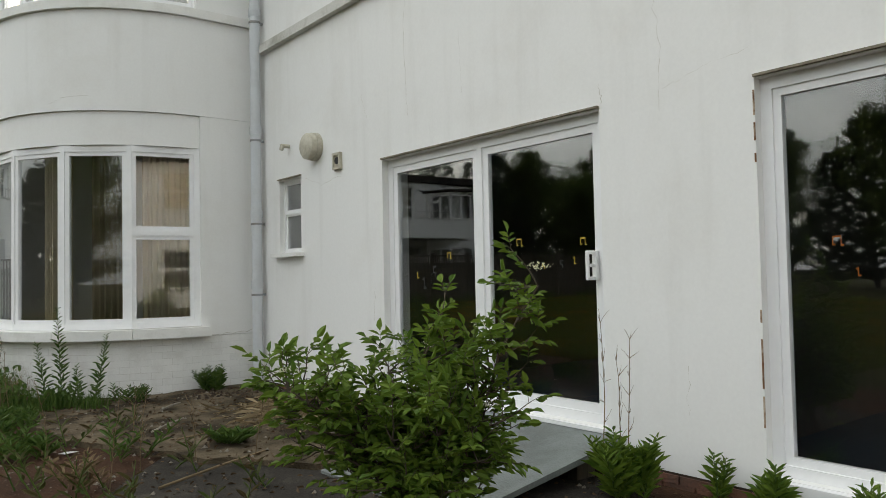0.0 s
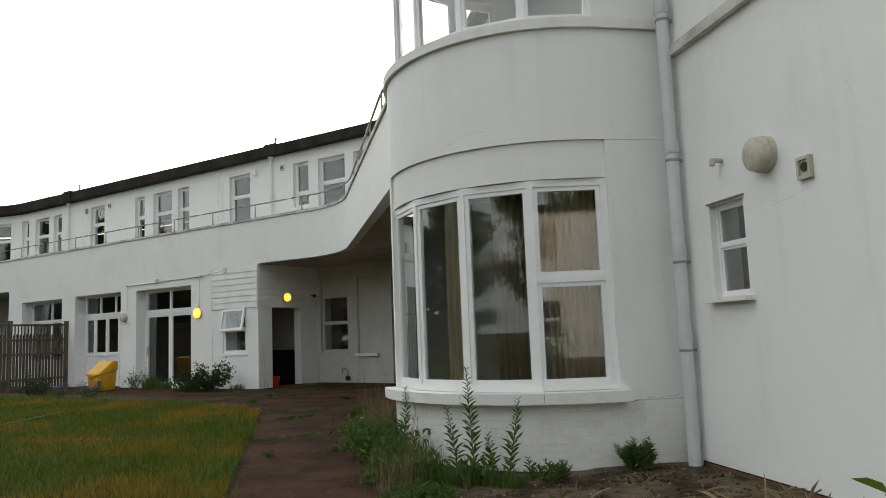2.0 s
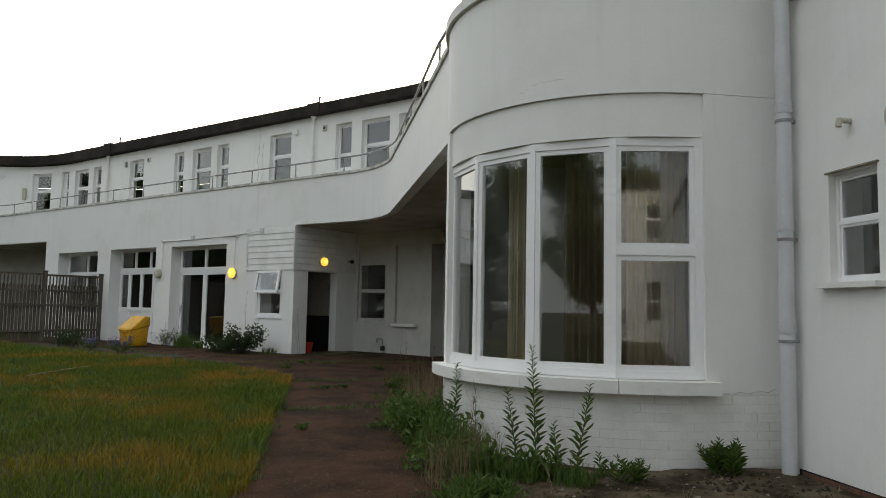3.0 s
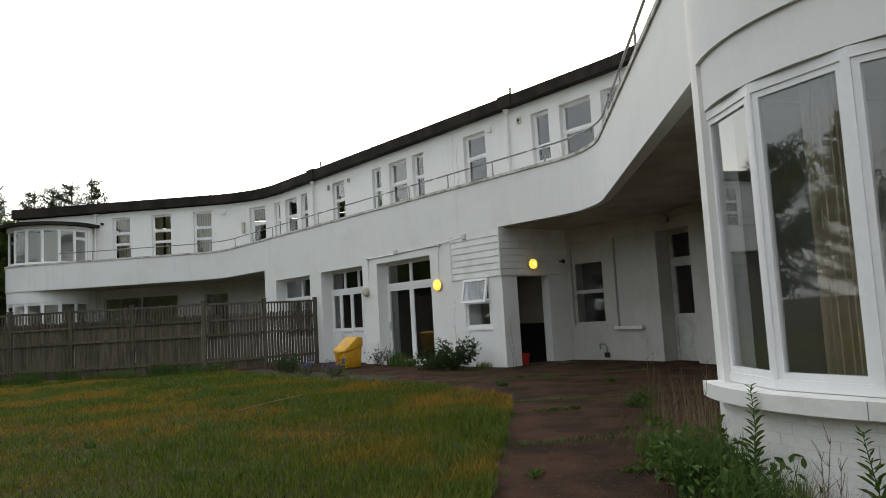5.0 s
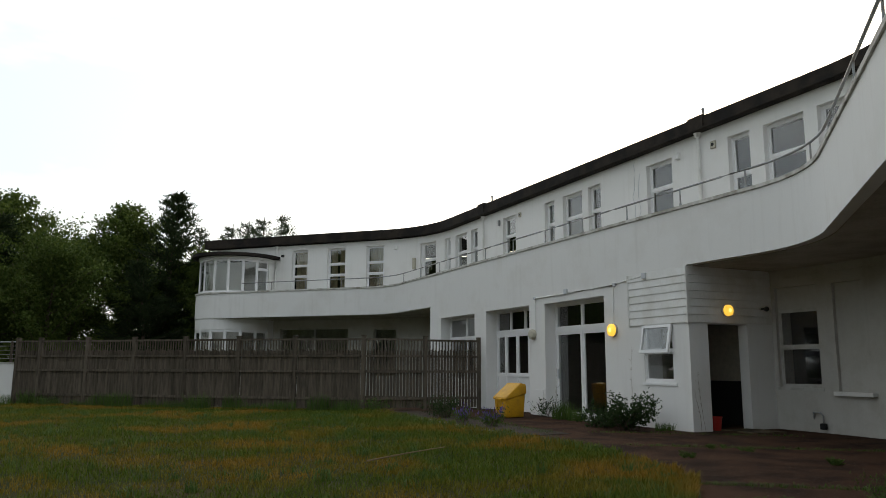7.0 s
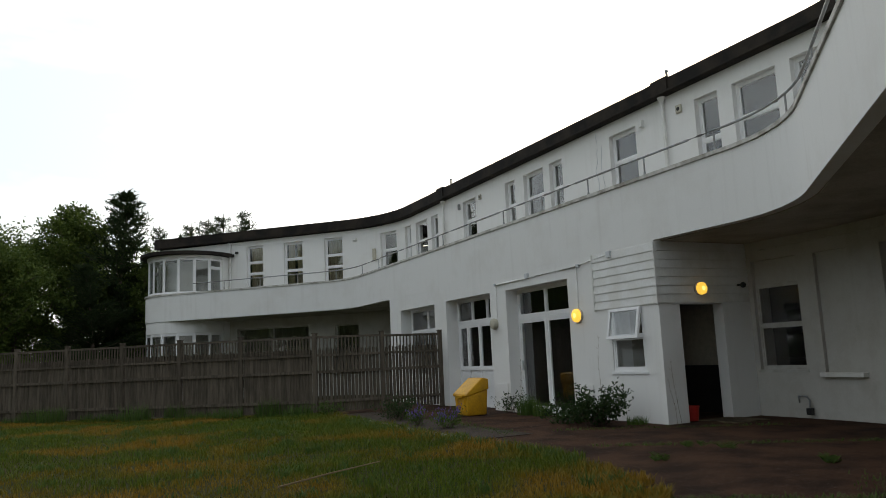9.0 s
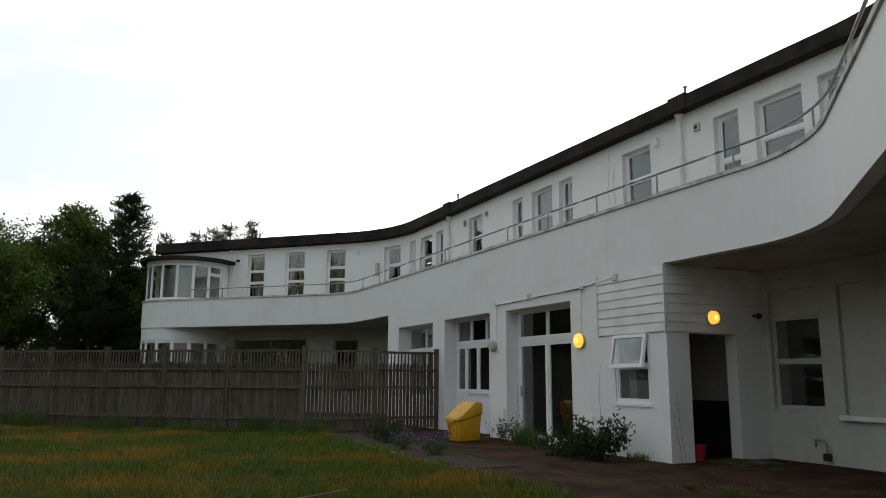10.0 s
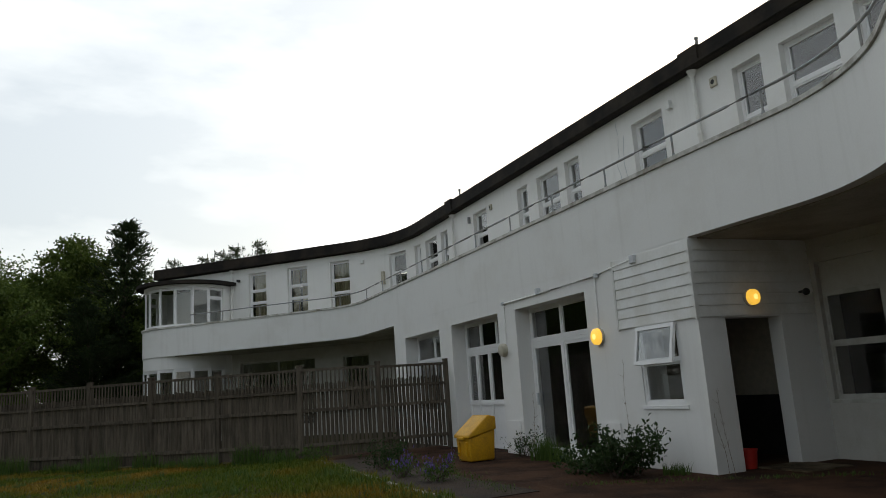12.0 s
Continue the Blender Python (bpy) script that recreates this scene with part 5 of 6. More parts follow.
# ---- fittings on the wing ----
def downpipe(s, z0, z1):
    m = WING.matrix(s, BACK - 0.07)
    d = thing("downpipe", "white painted rainwater downpipe on the upper wall", "downpipe", "upper downpipes")
    d.matrix_basis = m
    bm = bmesh.new()
    tube(bm, (0, 0, z0), (0, 0, z1), 0.04, seg=14)
    part("pipe", bm, CLAD, d, smooth=40)
    bm = bmesh.new()
    tube(bm, (0, 0, z1 - 0.02), (0, -0.0, z1 + 0.10), 0.05, 0.10, seg=14)
    part("hopper", bm, CLAD, d, smooth=40)
    for z in (z0 + 0.7, z0 + 2.2):
        bm = bmesh.new()
        tube(bm, (0, 0, z), (0, 0, z + 0.05), 0.05, seg=14)
        part("collar", bm, CLAD, d, smooth=40)


for s in (14.46, 25.8, 36.85):
    downpipe(s, 3.6, 6.98)


def wall_box(s, d, z, w, h, t, mat, label, hole=False):
    o = thing("vent_box", label, "vent", "small boxes on the upper wall")
    o.matrix_basis = WING.matrix(s, d, z)
    bm = bmesh.new()
    box(bm, -w / 2, w / 2, -t, 0.01, -h / 2, h / 2, bevel=0.008)
    part("casing", bm, mat, o)
    if hole:
        bm = bmesh.new()
        tube(bm, (0, -t - 0.004, 0), (0, -t + 0.002, 0), w * 0.28, seg=14)
        part("hole", bm, BLACK, o)


wall_box(14.02, BACK, 6.68, 0.16, 0.18, 0.04, CREAM, "small square cream vent", True)
wall_box(15.22, BACK, 6.70, 0.12, 0.17, 0.09, CLAD, "small white sensor box")
wall_box(23.12, BACK, 6.66, 0.14, 0.16, 0.05, CREAM, "small square cream vent", True)
wall_box(30.78, BACK, 6.68, 0.16, 0.14, 0.08, CLAD, "small white sensor box")
wall_box(30.2, BACK, 5.9, 0.14, 0.5, 0.10, CREAM, "tall narrow cream box beside the window")
wall_box(36.5, BACK, 6.6, 0.10, 0.10, 0.14, BLACK, "small black camera by the downpipe")
wall_box(24.6, BACK, 6.62, 0.07, 0.2, 0.08, STEEL, "small grey alarm sounder")
for s in (14.2, 25.0):
    q = WING.at(s, 2.2)
    bm = bmesh.new()
    top = 7.49 + roof_fall(s, 7.46)
    tube(bm, (q.x, q.y, top - 0.03), (q.x, q.y, top + 0.2), 0.028, seg=10)
    tube(bm, (q.x, q.y, top + 0.18), (q.x, q.y, top + 0.22), 0.04, seg=10)
    tagged(part("vent_pipe", bm, STEEL), "short dark vent pipe on the roof edge", "pipe", "roof vent pipes")
# gutter line and roof joints
strip("gutter", WING, -1.0, WALL_END, 2.045, 2.098, 7.115, 7.16, FELT, rise=roof_fall)["kind"] = "structure"
for s in (14.35, 25.7):
    strip("roof_joint", WING, s - 0.25, s + 0.25, 2.06, 2.4, 7.10, 7.52 + roof_fall(s, 7.46), FELT)["kind"] = "structure"
for s in (16.75, 16.95):
    q = WING.at(s, BACK - 0.012)
    rnd = random.Random(int(s * 100))
    pts = [q.to_3d() + Vector((rnd.gauss(0, 0.03), rnd.gauss(0, 0.01), 7.1 - k * 0.22)) for k in range(9)]
    ob = stems("loose_cable", [taper(pts, 0.006, 0.006)], PIPE, None, 5)
    tagged(ob, "loose grey cable hanging down the wall", "cable", "loose cables")

LAMP_ON = glowing("lit_amber_lens", (1.0, 0.56, 0.07), 0.95)
LAMP_HOT = glowing("lamp_filament", (1.0, 0.72, 0.20), 1.35)


def bulkhead(m, lit, r, label):
    o = thing("bulkhead_light", label, "wall light", "round bulkhead lights")
    o.matrix_basis = m
    bm = bmesh.new()
    tube(bm, (0, 0.01, 0), (0, -0.05, 0), r, seg=28)
    part("base", bm, CREAM, o, smooth=40)
    bm = bmesh.new()
    tube(bm, (0, -0.05, 0), (0, -0.10, 0), r * 0.96, r * 0.90, 28)
    tube(bm, (0, -0.10, 0), (0, -0.12, 0), r * 0.90, r * 0.68, 28)
    lens = part("lens", bm, LAMP_ON if lit else CREAM, o, "glowing amber lens" if lit else "", smooth=50)
    if lit:
        bm = bmesh.new()
        tube(bm, (0, -0.121, 0), (0, -0.125, 0), r * 0.35, r * 0.3, 20)
        part("bulb_glow", bm, LAMP_HOT, lens)


bulkhead(WING.matrix(15.09, 0.0, 2.23), True, 0.15, "lit amber bulkhead light on the white wall")
bulkhead(WING.matrix(18.62, 0.0, 2.26), False, 0.14, "unlit cream bulkhead light on the white wall")


def on_return(d, out, z):
    q = WING.at(G0, d) + Vector((inward.y, -inward.x)) * out
    return Matrix.Translation((q.x, q.y, z)) @ Matrix(((-inward.x, -inward.y, 0, 0), (-inward.y, inward.x, 0, 0), (0, 0, 1, 0), (0, 0, 0, 1)))


bulkhead(on_return(0.99, 0.03, 2.55), True, 0.125, "lit amber bulkhead light over the doorway")


# conduit and junction boxes
def conduit(points, r=0.014, label="white surface conduit on the wall"):
    lines = [taper([WING.at(s, -r).to_3d() + Vector((0, 0, z)) for s, z in points], r, r)]
    ob = stems("conduit", lines, CLAD, None, 6)
    return tagged(ob, label, "conduit", "conduit on the wing")


conduit([(18.5, 2.38), (18.48, 3.235)])
conduit([(18.5, 3.24), (17.0, 3.25), (15.0, 3.27), (14.62, 3.33), (13.98, 3.37)], 0.018)
conduit([(15.08, 2.4), (15.05, 3.25)])
for s, z, w in ((16.98, 3.29, 0.11), (14.98, 3.27, 0.07), (13.92, 3.36, 0.12), (18.49, 3.24, 0.06)):
    o = thing("junction_box", "small grey junction box on the conduit", "junction box", "conduit on the wing")
    o.matrix_basis = WING.matrix(s, 0, z)
    bm = bmesh.new()
    box(bm, -w / 2, w / 2, -0.07, 0.0, -w / 2, w * 0.6, bevel=0.008)
    part("casing", bm, PIPE, o)

# timber cladding round the corner
clad_base = strip("cladding_backing", WING, G0, 14.5, -0.004, 0.0, 2.29, 3.425, CLAD)
tagged(clad_base, "white painted shiplap boards above the doorway", "cladding", kind="structure")
rows = 7
pitch = (3.425 - 2.29) / rows
for k in range(rows):
    z = 2.29 + k * pitch
    for which in (0, 1):
        bm = bmesh.new()
        length = 1.84 if which == 0 else BACK
        # wedge section: thicker at its lower edge
        sec = [(0.0, 0.0), (-0.024, 0.0), (-0.024, 0.02), (-0.012, pitch - 0.008), (0.0, pitch - 0.008)]
        ends = []
        for u in (0.0, length):
            vs = []
            for o, dz in sec:
                if which == 0:
                    q = WING.at(G0 + u, o - 0.004) if u else WING.at(G0, o - 0.004)
                else:
                    q = WING.at(G0, u) + Vector((inward.y, -inward.x)) * (-o)
                vs.append(bm.verts.new((q.x, q.y, z + dz)))
            ends.append(vs)
        bm.faces.new(ends[0]), bm.faces.new(ends[1])
        for i in range(5):
            bm.faces.new((ends[0][i], ends[0][(i + 1) % 5], ends[1][(i + 1) % 5], ends[1][i]))
        part("board", bm, CLAD, clad_base)
strip("end_trim", WING, 14.49, 14.53, -0.034, 0.0, 2.27, 3.43, CLAD, parent=clad_base)
strip("corner_trim", WING, G0 - 0.03, G0 + 0.015, -0.045, 0.02, 2.26, 3.42, CLAD, parent=clad_base)

# raised pads at the foot of the piers
for s0, s1 in ((14.75, 15.30), (18.15, 18.72)):
    strip("pier_pad", WING, s0, s1, -0.025, 0.0, 0.0, 0.78, RENDER)["kind"] = "structure"
# inside the doorway: cream wall over a black dado
strip("wall_lobby", WING, 12.92, 15.0, BACK + 0.0, BACK + 0.08, 1.08, 3.42, PALE_ROOM)["kind"] = "structure"
strip("wall_lobby", WING, 12.92, 15.0, BACK - 0.004, BACK + 0.08, 0.0, 1.076, BLACK)["kind"] = "structure"
strip("wall_lobby", WING, 14.9, 15.0, 0.6, BACK, 1.08, 3.42, PALE_ROOM)["kind"] = "structure"
strip("wall_lobby", WING, 14.896, 15.0, 0.6, BACK, 0.0, 1.076, BLACK)["kind"] = "structure"
strip("ceiling", WING, 12.7, 25.6, 0.6, BACK, 3.36, 3.42, DARK_ROOM)["kind"] = "structure"
strip("wall_partition", WING, 18.4, 18.5, 0.6, 8.0, 0.0, 3.4, DARK_ROOM)["kind"] = "structure"
strip("wall_partition", WING, 21.7, 21.8, 0.6, 8.0, 0.0, 3.4, DARK_ROOM)["kind"] = "structure"
RED = surface("red_plastic", (0.40, 0.02, 0.015), (0.25, 0.015, 0.01), 0.5, bump=0.05)
q = WING.at(12.8, 0.72)
o = thing("fire_bucket", "small red plastic bucket inside the doorway", "bucket", at=(q.x, q.y, 0.02))
bm = bmesh.new()
tube(bm, (0, 0, 0), (0, 0, 0.27), 0.095, 0.125, 20, caps=False)
tube(bm, (0, 0, 0.25), (0, 0, 0.272), 0.132, 0.132, 20, caps=False)
tube(bm, (0, 0, 0.0), (0, 0, 0.01), 0.095, 0.095, 20)
part("pail", bm, RED, o, smooth=40)
bm = bmesh.new()
box(bm, -0.5, 0.35, -0.35, 0.55, 0.0, 0.03, m=Matrix.Translation((0.45, 22.95, 0.10)) @ Matrix.Rotation(radians(45), 4, "Z"), bevel=0.006)
tagged(part("door_slab", bm, SLAB), "pale worn concrete slab before the doorway", "slab", kind="structure")

# back wall of the recess: sill, pipework, lamp, camera
strip("niche_sill", RECESS, 10.22, 11.12, -0.11, 0.0, 0.85, 0.925, SILL)["kind"] = "structure"
conduit_line = [RECESS.at(s, -0.02).to_3d() + Vector((0, 0, 3.27 + 0.01 * math.sin(s * 3))) for s in [8.0 + 0.3 * k for k in range(15)]]
tagged(stems("conduit", [taper(conduit_line, 0.012, 0.012)], RENDER_SHADED, None, 6), "painted conduit along the top of the recess wall", "conduit", "conduit on the wing")
o = thing("tap_pipe", "rusty outdoor pipe with a tap low on the wall", "tap")
o.matrix_basis = RECESS.matrix(11.5, 0.0, 0.08)
stems("pipe", [taper([Vector((0.18, -0.03, 0.42)), Vector((0.0, -0.05, 0.42)), Vector((-0.06, -0.06, 0.36)), Vector((-0.06, -0.07, 0.16))], 0.016, 0.016),
               taper([Vector((0.18, 0.02, 0.42)), Vector((0.18, -0.04, 0.42)), Vector((0.17, -0.04, 0.30))], 0.014, 0.014)], STEEL, o, 8)
bm = bmesh.new()
box(bm, -0.11, -0.01, -0.12, -0.02, 0.1, 0.22, bevel=0.015)
part("valve", bm, BLACK, o)
o = thing("recess_lamp", "old round glass lamp under the balcony", "wall light")
o.matrix_basis = RECESS.matrix(9.25, 0.0, 3.25)
bm = bmesh.new()
bmesh.ops.create_uvsphere(bm, u_segments=20, v_segments=12, radius=0.12, matrix=Matrix.Translation((0, -0.12, 0)) @ Matrix.Diagonal((1, 0.8, 1, 1)))
part("globe", bm, CREAM, o, smooth=60)
bm = bmesh.new()
tube(bm, (0, 0, 0), (0, -0.05, 0), 0.08, seg=16)
part("mount", bm, STEEL, o, smooth=40)
o = thing("security_camera", "small black camera at the end of the boards", "camera")
o.matrix_basis = on_return(2.0, 0.03, 2.62)
bm = bmesh.new()
tube(bm, (0, 0, 0), (0, -0.10, 0.0), 0.02, seg=10)
bmesh.ops.create_uvsphere(bm, u_segments=16, v_segments=10, radius=0.055, matrix=Matrix.Translation((0, -0.13, -0.01)))
part("body", bm, BLACK, o, smooth=50)
# small framed sign on the recess window sill
AMBER = surface("amber_card", (0.62, 0.32, 0.03), (0.5, 0.25, 0.03), 0.6, bump=0.0)
o = thing("card_sign", "small orange card with white bars leaning on the window sill", "sign")
o.matrix_basis = RECESS.matrix(7.75, 0.05, 1.285) @ Matrix.Rotation(radians(-14), 4, "X")
bm = bmesh.new()
box(bm, -0.14, 0.14, -0.01, 0.01, 0.0, 0.2, bevel=0.003)
part("card", bm, AMBER, o)
for k in range(3):
    bm = bmesh.new()
    box(bm, -0.09 + 0.06 * k, -0.06 + 0.06 * k, -0.013, -0.009, 0.04, 0.16)
    part("bar", bm, UPVC, o)
# tilted top light of the small window beside the doorway
o = thing("open_top_light", "white top-hung window light tilted open", "window", kind="structure")
o.matrix_basis = WING.matrix(13.585, 0.0, 2.265) @ Matrix.Rotation(radians(-11), 4, "X")
bm = bmesh.new()
for x0, x1, z0, z1 in ((-0.45, -0.39, -0.60, 0), (0.39, 0.45, -0.60, 0), (-0.39, 0.39, -0.06, 0), (-0.39, 0.39, -0.60, -0.54)):
    box(bm, x0, x1, -0.05, 0.0, z0, z1)
part("sash", bm, UPVC, o)
bm = bmesh.new()
box(bm, -0.395, 0.395, -0.03, -0.02, -0.545, -0.055)
part("pane", bm, GLASS, o).visible_shadow = False
# door handle of the wing's sliding door
o = thing("door_handle", "white pull handle on the wing's sliding door", "handle")
o.matrix_basis = WING.matrix(17.90, 0.325, 1.2)
bm = bmesh.new()
box(bm, -0.02, 0.02, -0.05, -0.002, -0.12, 0.12, bevel=0.006)
part("grip", bm, PIPE, o)
# far recess door and lamp on the far return wall
o = thing("floodlight", "small black floodlight on the far return wall", "light")
o.matrix_basis = Matrix.Translation((*(FAR_CORNER + inward * 1.2), 3.15)) @ Matrix.Rotation(radians(135), 4, "Z")
bm = bmesh.new()
box(bm, -0.09, 0.09, -0.2, -0.06, -0.08, 0.08, bevel=0.02)
box(bm, -0.015, 0.015, -0.08, 0.02, -0.02, 0.02)
part("body", bm, BLACK, o)


def grit_bin():
    o = thing("grit_bin", "yellow plastic grit bin with a sloping lid on the path", "grit bin", at=(-5.33, 25.2, 0.02))
    o.rotation_euler = (0, 0, radians(-40))
    w, front, back = 0.28, -0.31, 0.28
    bm = bmesh.new()
    sec = [(front + 0.03, 0.0), (back - 0.03, 0.0), (back, 0.60), (front, 0.44)]
    lo = [[bm.verts.new((k * (w - (0.03 if z == 0 else 0.0)), y, z)) for y, z in sec] for k in (-1, 1)]
    bm.faces.new(lo[0]), bm.faces.new(lo[1])
    for i in range(4):
        bm.faces.new((lo[0][i], lo[0][(i + 1) % 4], lo[1][(i + 1) % 4], lo[1][i]))
    bmesh.ops.bevel(bm, geom=bm.edges[:], offset=0.035, segments=3, affect="EDGES", profile=0.5)
    part("body", bm, YELLOW, o, smooth=40)
    bm = bmesh.new()
    sec = [(front - 0.03, 0.43), (back + 0.02, 0.58), (back + 0.02, 0.82), (back - 0.16, 0.86), (front - 0.03, 0.50)]
    lo = [[bm.verts.new((k * (w + 0.02), y, z)) for y, z in sec] for k in (-1, 1)]
    bm.faces.new(lo[0]), bm.faces.new(lo[1])
    for i in range(5):
        bm.faces.new((lo[0][i], lo[0][(i + 1) % 5], lo[1][(i + 1) % 5], lo[1][i]))
    bmesh.ops.bevel(bm, geom=bm.edges[:], offset=0.03, segments=3, affect="EDGES", profile=0.5)
    part("lid", bm, YELLOW, o, smooth=40)
    bm = bmesh.new()
    box(bm, -0.12, 0.12, front - 0.055, front - 0.02, 0.41, 0.47, bevel=0.01)
    part("handle", bm, YELLOW, o)
    for k in (-0.15, 0.15):
        bm = bmesh.new()
        box(bm, k - 0.035, k + 0.035, front - 0.022, front + 0.02, 0.10, 0.37, bevel=0.012)
        part("rib", bm, YELLOW, o)


grit_bin()

# ---- fence ----
FENCE = [(-7.30, 28.75), (-8.62, 27.55), (-10.15, 26.45), (-12.35, 26.2), (-14.2, 25.95), (-16.1, 25.8), (-18.0, 25.65), (-19.8, 25.5), (-21.7, 25.35), (-22.65, 25.28)]
slat_cache = {}


def slat_mesh(w, h, point):
    key = (round(w, 3), round(h, 3), point)
    if key not in slat_cache:
        bm = bmesh.new()
        prof = [(-w / 2, 0), (w / 2, 0), (w / 2, h - point), (w * 0.25, h), (-w * 0.25, h), (-w / 2, h - point)] if point else [(-w / 2, 0), (w / 2, 0), (w / 2, h), (-w / 2, h)]
        a = [bm.verts.new((x, -0.009, z)) for x, z in prof]
        b = [bm.verts.new((x, 0.009, z)) for x, z in prof]
        bm.faces.new(a), bm.faces.new(b[::-1])
        for i in range(len(prof)):
            j = (i + 1) % len(prof)
            bm.faces.new((a[i], b[i], b[j], a[j]))
        bmesh.ops.recalc_face_normals(bm, faces=bm.faces[:])
        mesh = bpy.data.meshes.new("slat")
        bm.to_mesh(mesh)
        bm.free()
        mesh.materials.append(WOOD)
        slat_cache[key] = mesh
    return slat_cache[key]


def fence_panel(a, b, k):
    a, b = Vector(a), Vector(b)
    d = b - a
    length = d.length
    o = thing("fence_panel", "weathered grey-brown slatted fence panel with a spindle top" if k > 1 else "open slatted fence panel joined to the white wall", "fence panel", "panels of the garden fence", at=(a.x, a.y, 0))
    o.rotation_euler = (0, 0, math.atan2(d.y, d.x))
    rise = 2.12 if k else 2.10
    for z, h in ((0.30, 0.075), (1.10, 0.075), (1.56, 0.06), (rise - 0.06, 0.06)):
        bm = bmesh.new()
        box(bm, 0.05, length - 0.05, 0.0, 0.045, z, z + h)
        part("rail", bm, WOOD, o)
    pitch = 0.094 if k > 1 else 0.100
    n = int((length - 0.12) / pitch)
    for i in range(n):
        x = 0.09 + (i + 0.5) * (length - 0.18) / n
        s = new("slat", slat_mesh(0.086 if k > 1 else 0.078, 1.70 + 0.02 * ((i * 7) % 3), 0.03))
        s.parent, s.location = o, (x, -0.012, 0.06)
        s2 = new("spindle", slat_mesh(0.034, rise - 1.62, 0))
        s2.parent, s2.location = o, (x, 0.03, 1.60)
    for x in (0.0, length) if k == len(FENCE) - 2 else (0.0,):
        bm = bmesh.new()
        box(bm, x - 0.06, x + 0.06, -0.06, 0.06, -0.02, rise + 0.06, bevel=0.008)
        box(bm, x - 0.07, x + 0.07, -0.07, 0.07, rise + 0.06, rise + 0.09, bevel=0.008)
        part("post", bm, WOOD, o)


for k, (a, b) in enumerate(zip(FENCE, FENCE[1:])):
    fence_panel(a, b, k)



def garden_wall():
    """Low white wall that carries the boundary on past the slatted fence, with a wire fence on it."""
    line = Path([(-29.5, 24.75), (-22.78, 25.27)])
    tagged(strip("garden_wall", line, 0.0, line.s[-1], -0.2, 0.0, -0.05, 1.45, RENDER), "low white rendered garden wall beside the fence", "wall", kind="structure")
    strip("coping", line, 0.0, line.s[-1], -0.22, 0.02, 1.454, 1.49, COPING)["kind"] = "structure"
    o = thing("wire_fence", "thin dark wire fence on posts on the low white wall", "fence", kind="structure")
    k = 0.1
    while k < line.s[-1]:
        q = line.at(k, -0.1)
        bm = bmesh.new()
        box(bm, q.x - 0.035, q.x + 0.035, q.y - 0.035, q.y + 0.035, 1.38, 2.22, bevel=0.006)
        part("post", bm, WOOD, o)
        k += 1.6
    a, b = line.at(0.1, -0.1), line.at(line.s[-1] - 0.02, -0.1)
    for z in (1.62, 1.76, 1.90, 2.04, 2.18):
        bm = bmesh.new()
        tube(bm, (a.x, a.y, z), (b.x, b.y, z), 0.010 if z < 2.1 else 0.02, seg=6)
        part("wire", bm, STEEL, o)


garden_wall()
# ---- plants along the wing ----
def shrub(name, x, y, z, r, h, n, size, seed, label, group, mat, flowers=None, twigs=14):
    rnd = random.Random(seed)
    g = np.random.default_rng(seed)
    o = thing(name, label, "shrub", group, at=(x, y, z))
    lines = []
    tips = []
    for _ in range(twigs):
        a = rnd.uniform(0, 6.28)
        pts = bend((rnd.gauss(0, r * 0.2), rnd.gauss(0, r * 0.2), -0.01), (math.cos(a) * r, math.sin(a) * r, h * rnd.uniform(0.6, 1.4)), math.hypot(r, h) * rnd.uniform(0.6, 1.0), 6, 0.12, rnd)
        lines.append(taper(pts, 0.007, 0.002))
        tips += pts[2:]
    stems("stem", lines, BARK, o, 4)
    c = np.array([tuple(tips[i]) for i in g.integers(0, len(tips), n)])
    pos = c + g.normal(size=(n, 3)) * np.array([0.06, 0.06, 0.05])
    pos[:, 2] = np.maximum(pos[:, 2], 0.01)
    leaf_mesh("foliage", pos, g.normal(size=(n, 3)) + np.array([0, 0, 0.5]), size * g.uniform(0.6, 1.2, n), 0.5, mat, o)
    if flowers:
        f = c[: n // 4] + np.array([0, 0, 0.08]) + g.normal(size=(n // 4, 3)) * 0.03
        leaf_mesh("flowers", f, g.normal(size=(len(f), 3)) * 0.3 + np.array([0, 0, 1]), 0.06, 0.4, flowers, o, label="violet flower spikes")["kind"] = "stuff"
    return o


for k, (x, y, r, h, n) in enumerate(((1.08, 9.35, 0.26, 0.34, 420), (0.98, 9.95, 0.26, 0.42, 480), (1.02, 10.6, 0.28, 0.36, 420), (1.25, 8.7, 0.22, 0.28, 300), (0.92, 8.75, 0.2, 0.2, 220), (1.7, 8.4, 0.22, 0.18, 260))):
    shrub("broadleaf_weed", x, y, 0.012, r, h, n, 0.075, 150 + k, "leafy green weeds crowding the foot of the bay", BY_BAY, WEED, twigs=16)
PATH_WEEDS = "weeds in the joints of the path"
for k, (x, y, h, n) in enumerate(((1.26, 17.88, 0.14, 6), (1.28, 15.0, 0.20, 8), (1.22, 14.6, 0.14, 6), (1.23, 13.0, 0.18, 7), (0.3, 14.63, 0.06, 4), (-0.04, 14.6, 0.05, 4), (-0.7, 18.1, 0.12, 5), (-0.36, 19.3, 0.09, 4), (0.14, 19.15, 0.07, 3), (1.15, 13.55, 0.10, 5), (0.66, 10.85, 0.13, 6), (-0.17, 10.8, 0.05, 3))):
    leafy_stalk("leafy_weed", x, y, 0.012, h, 0.085, 400 + k, "low green weed growing in a joint of the path", PATH_WEEDS, dense=10, count=n, radius=0.14, spread=0.35)
BED = "plants along the foot of the wing"
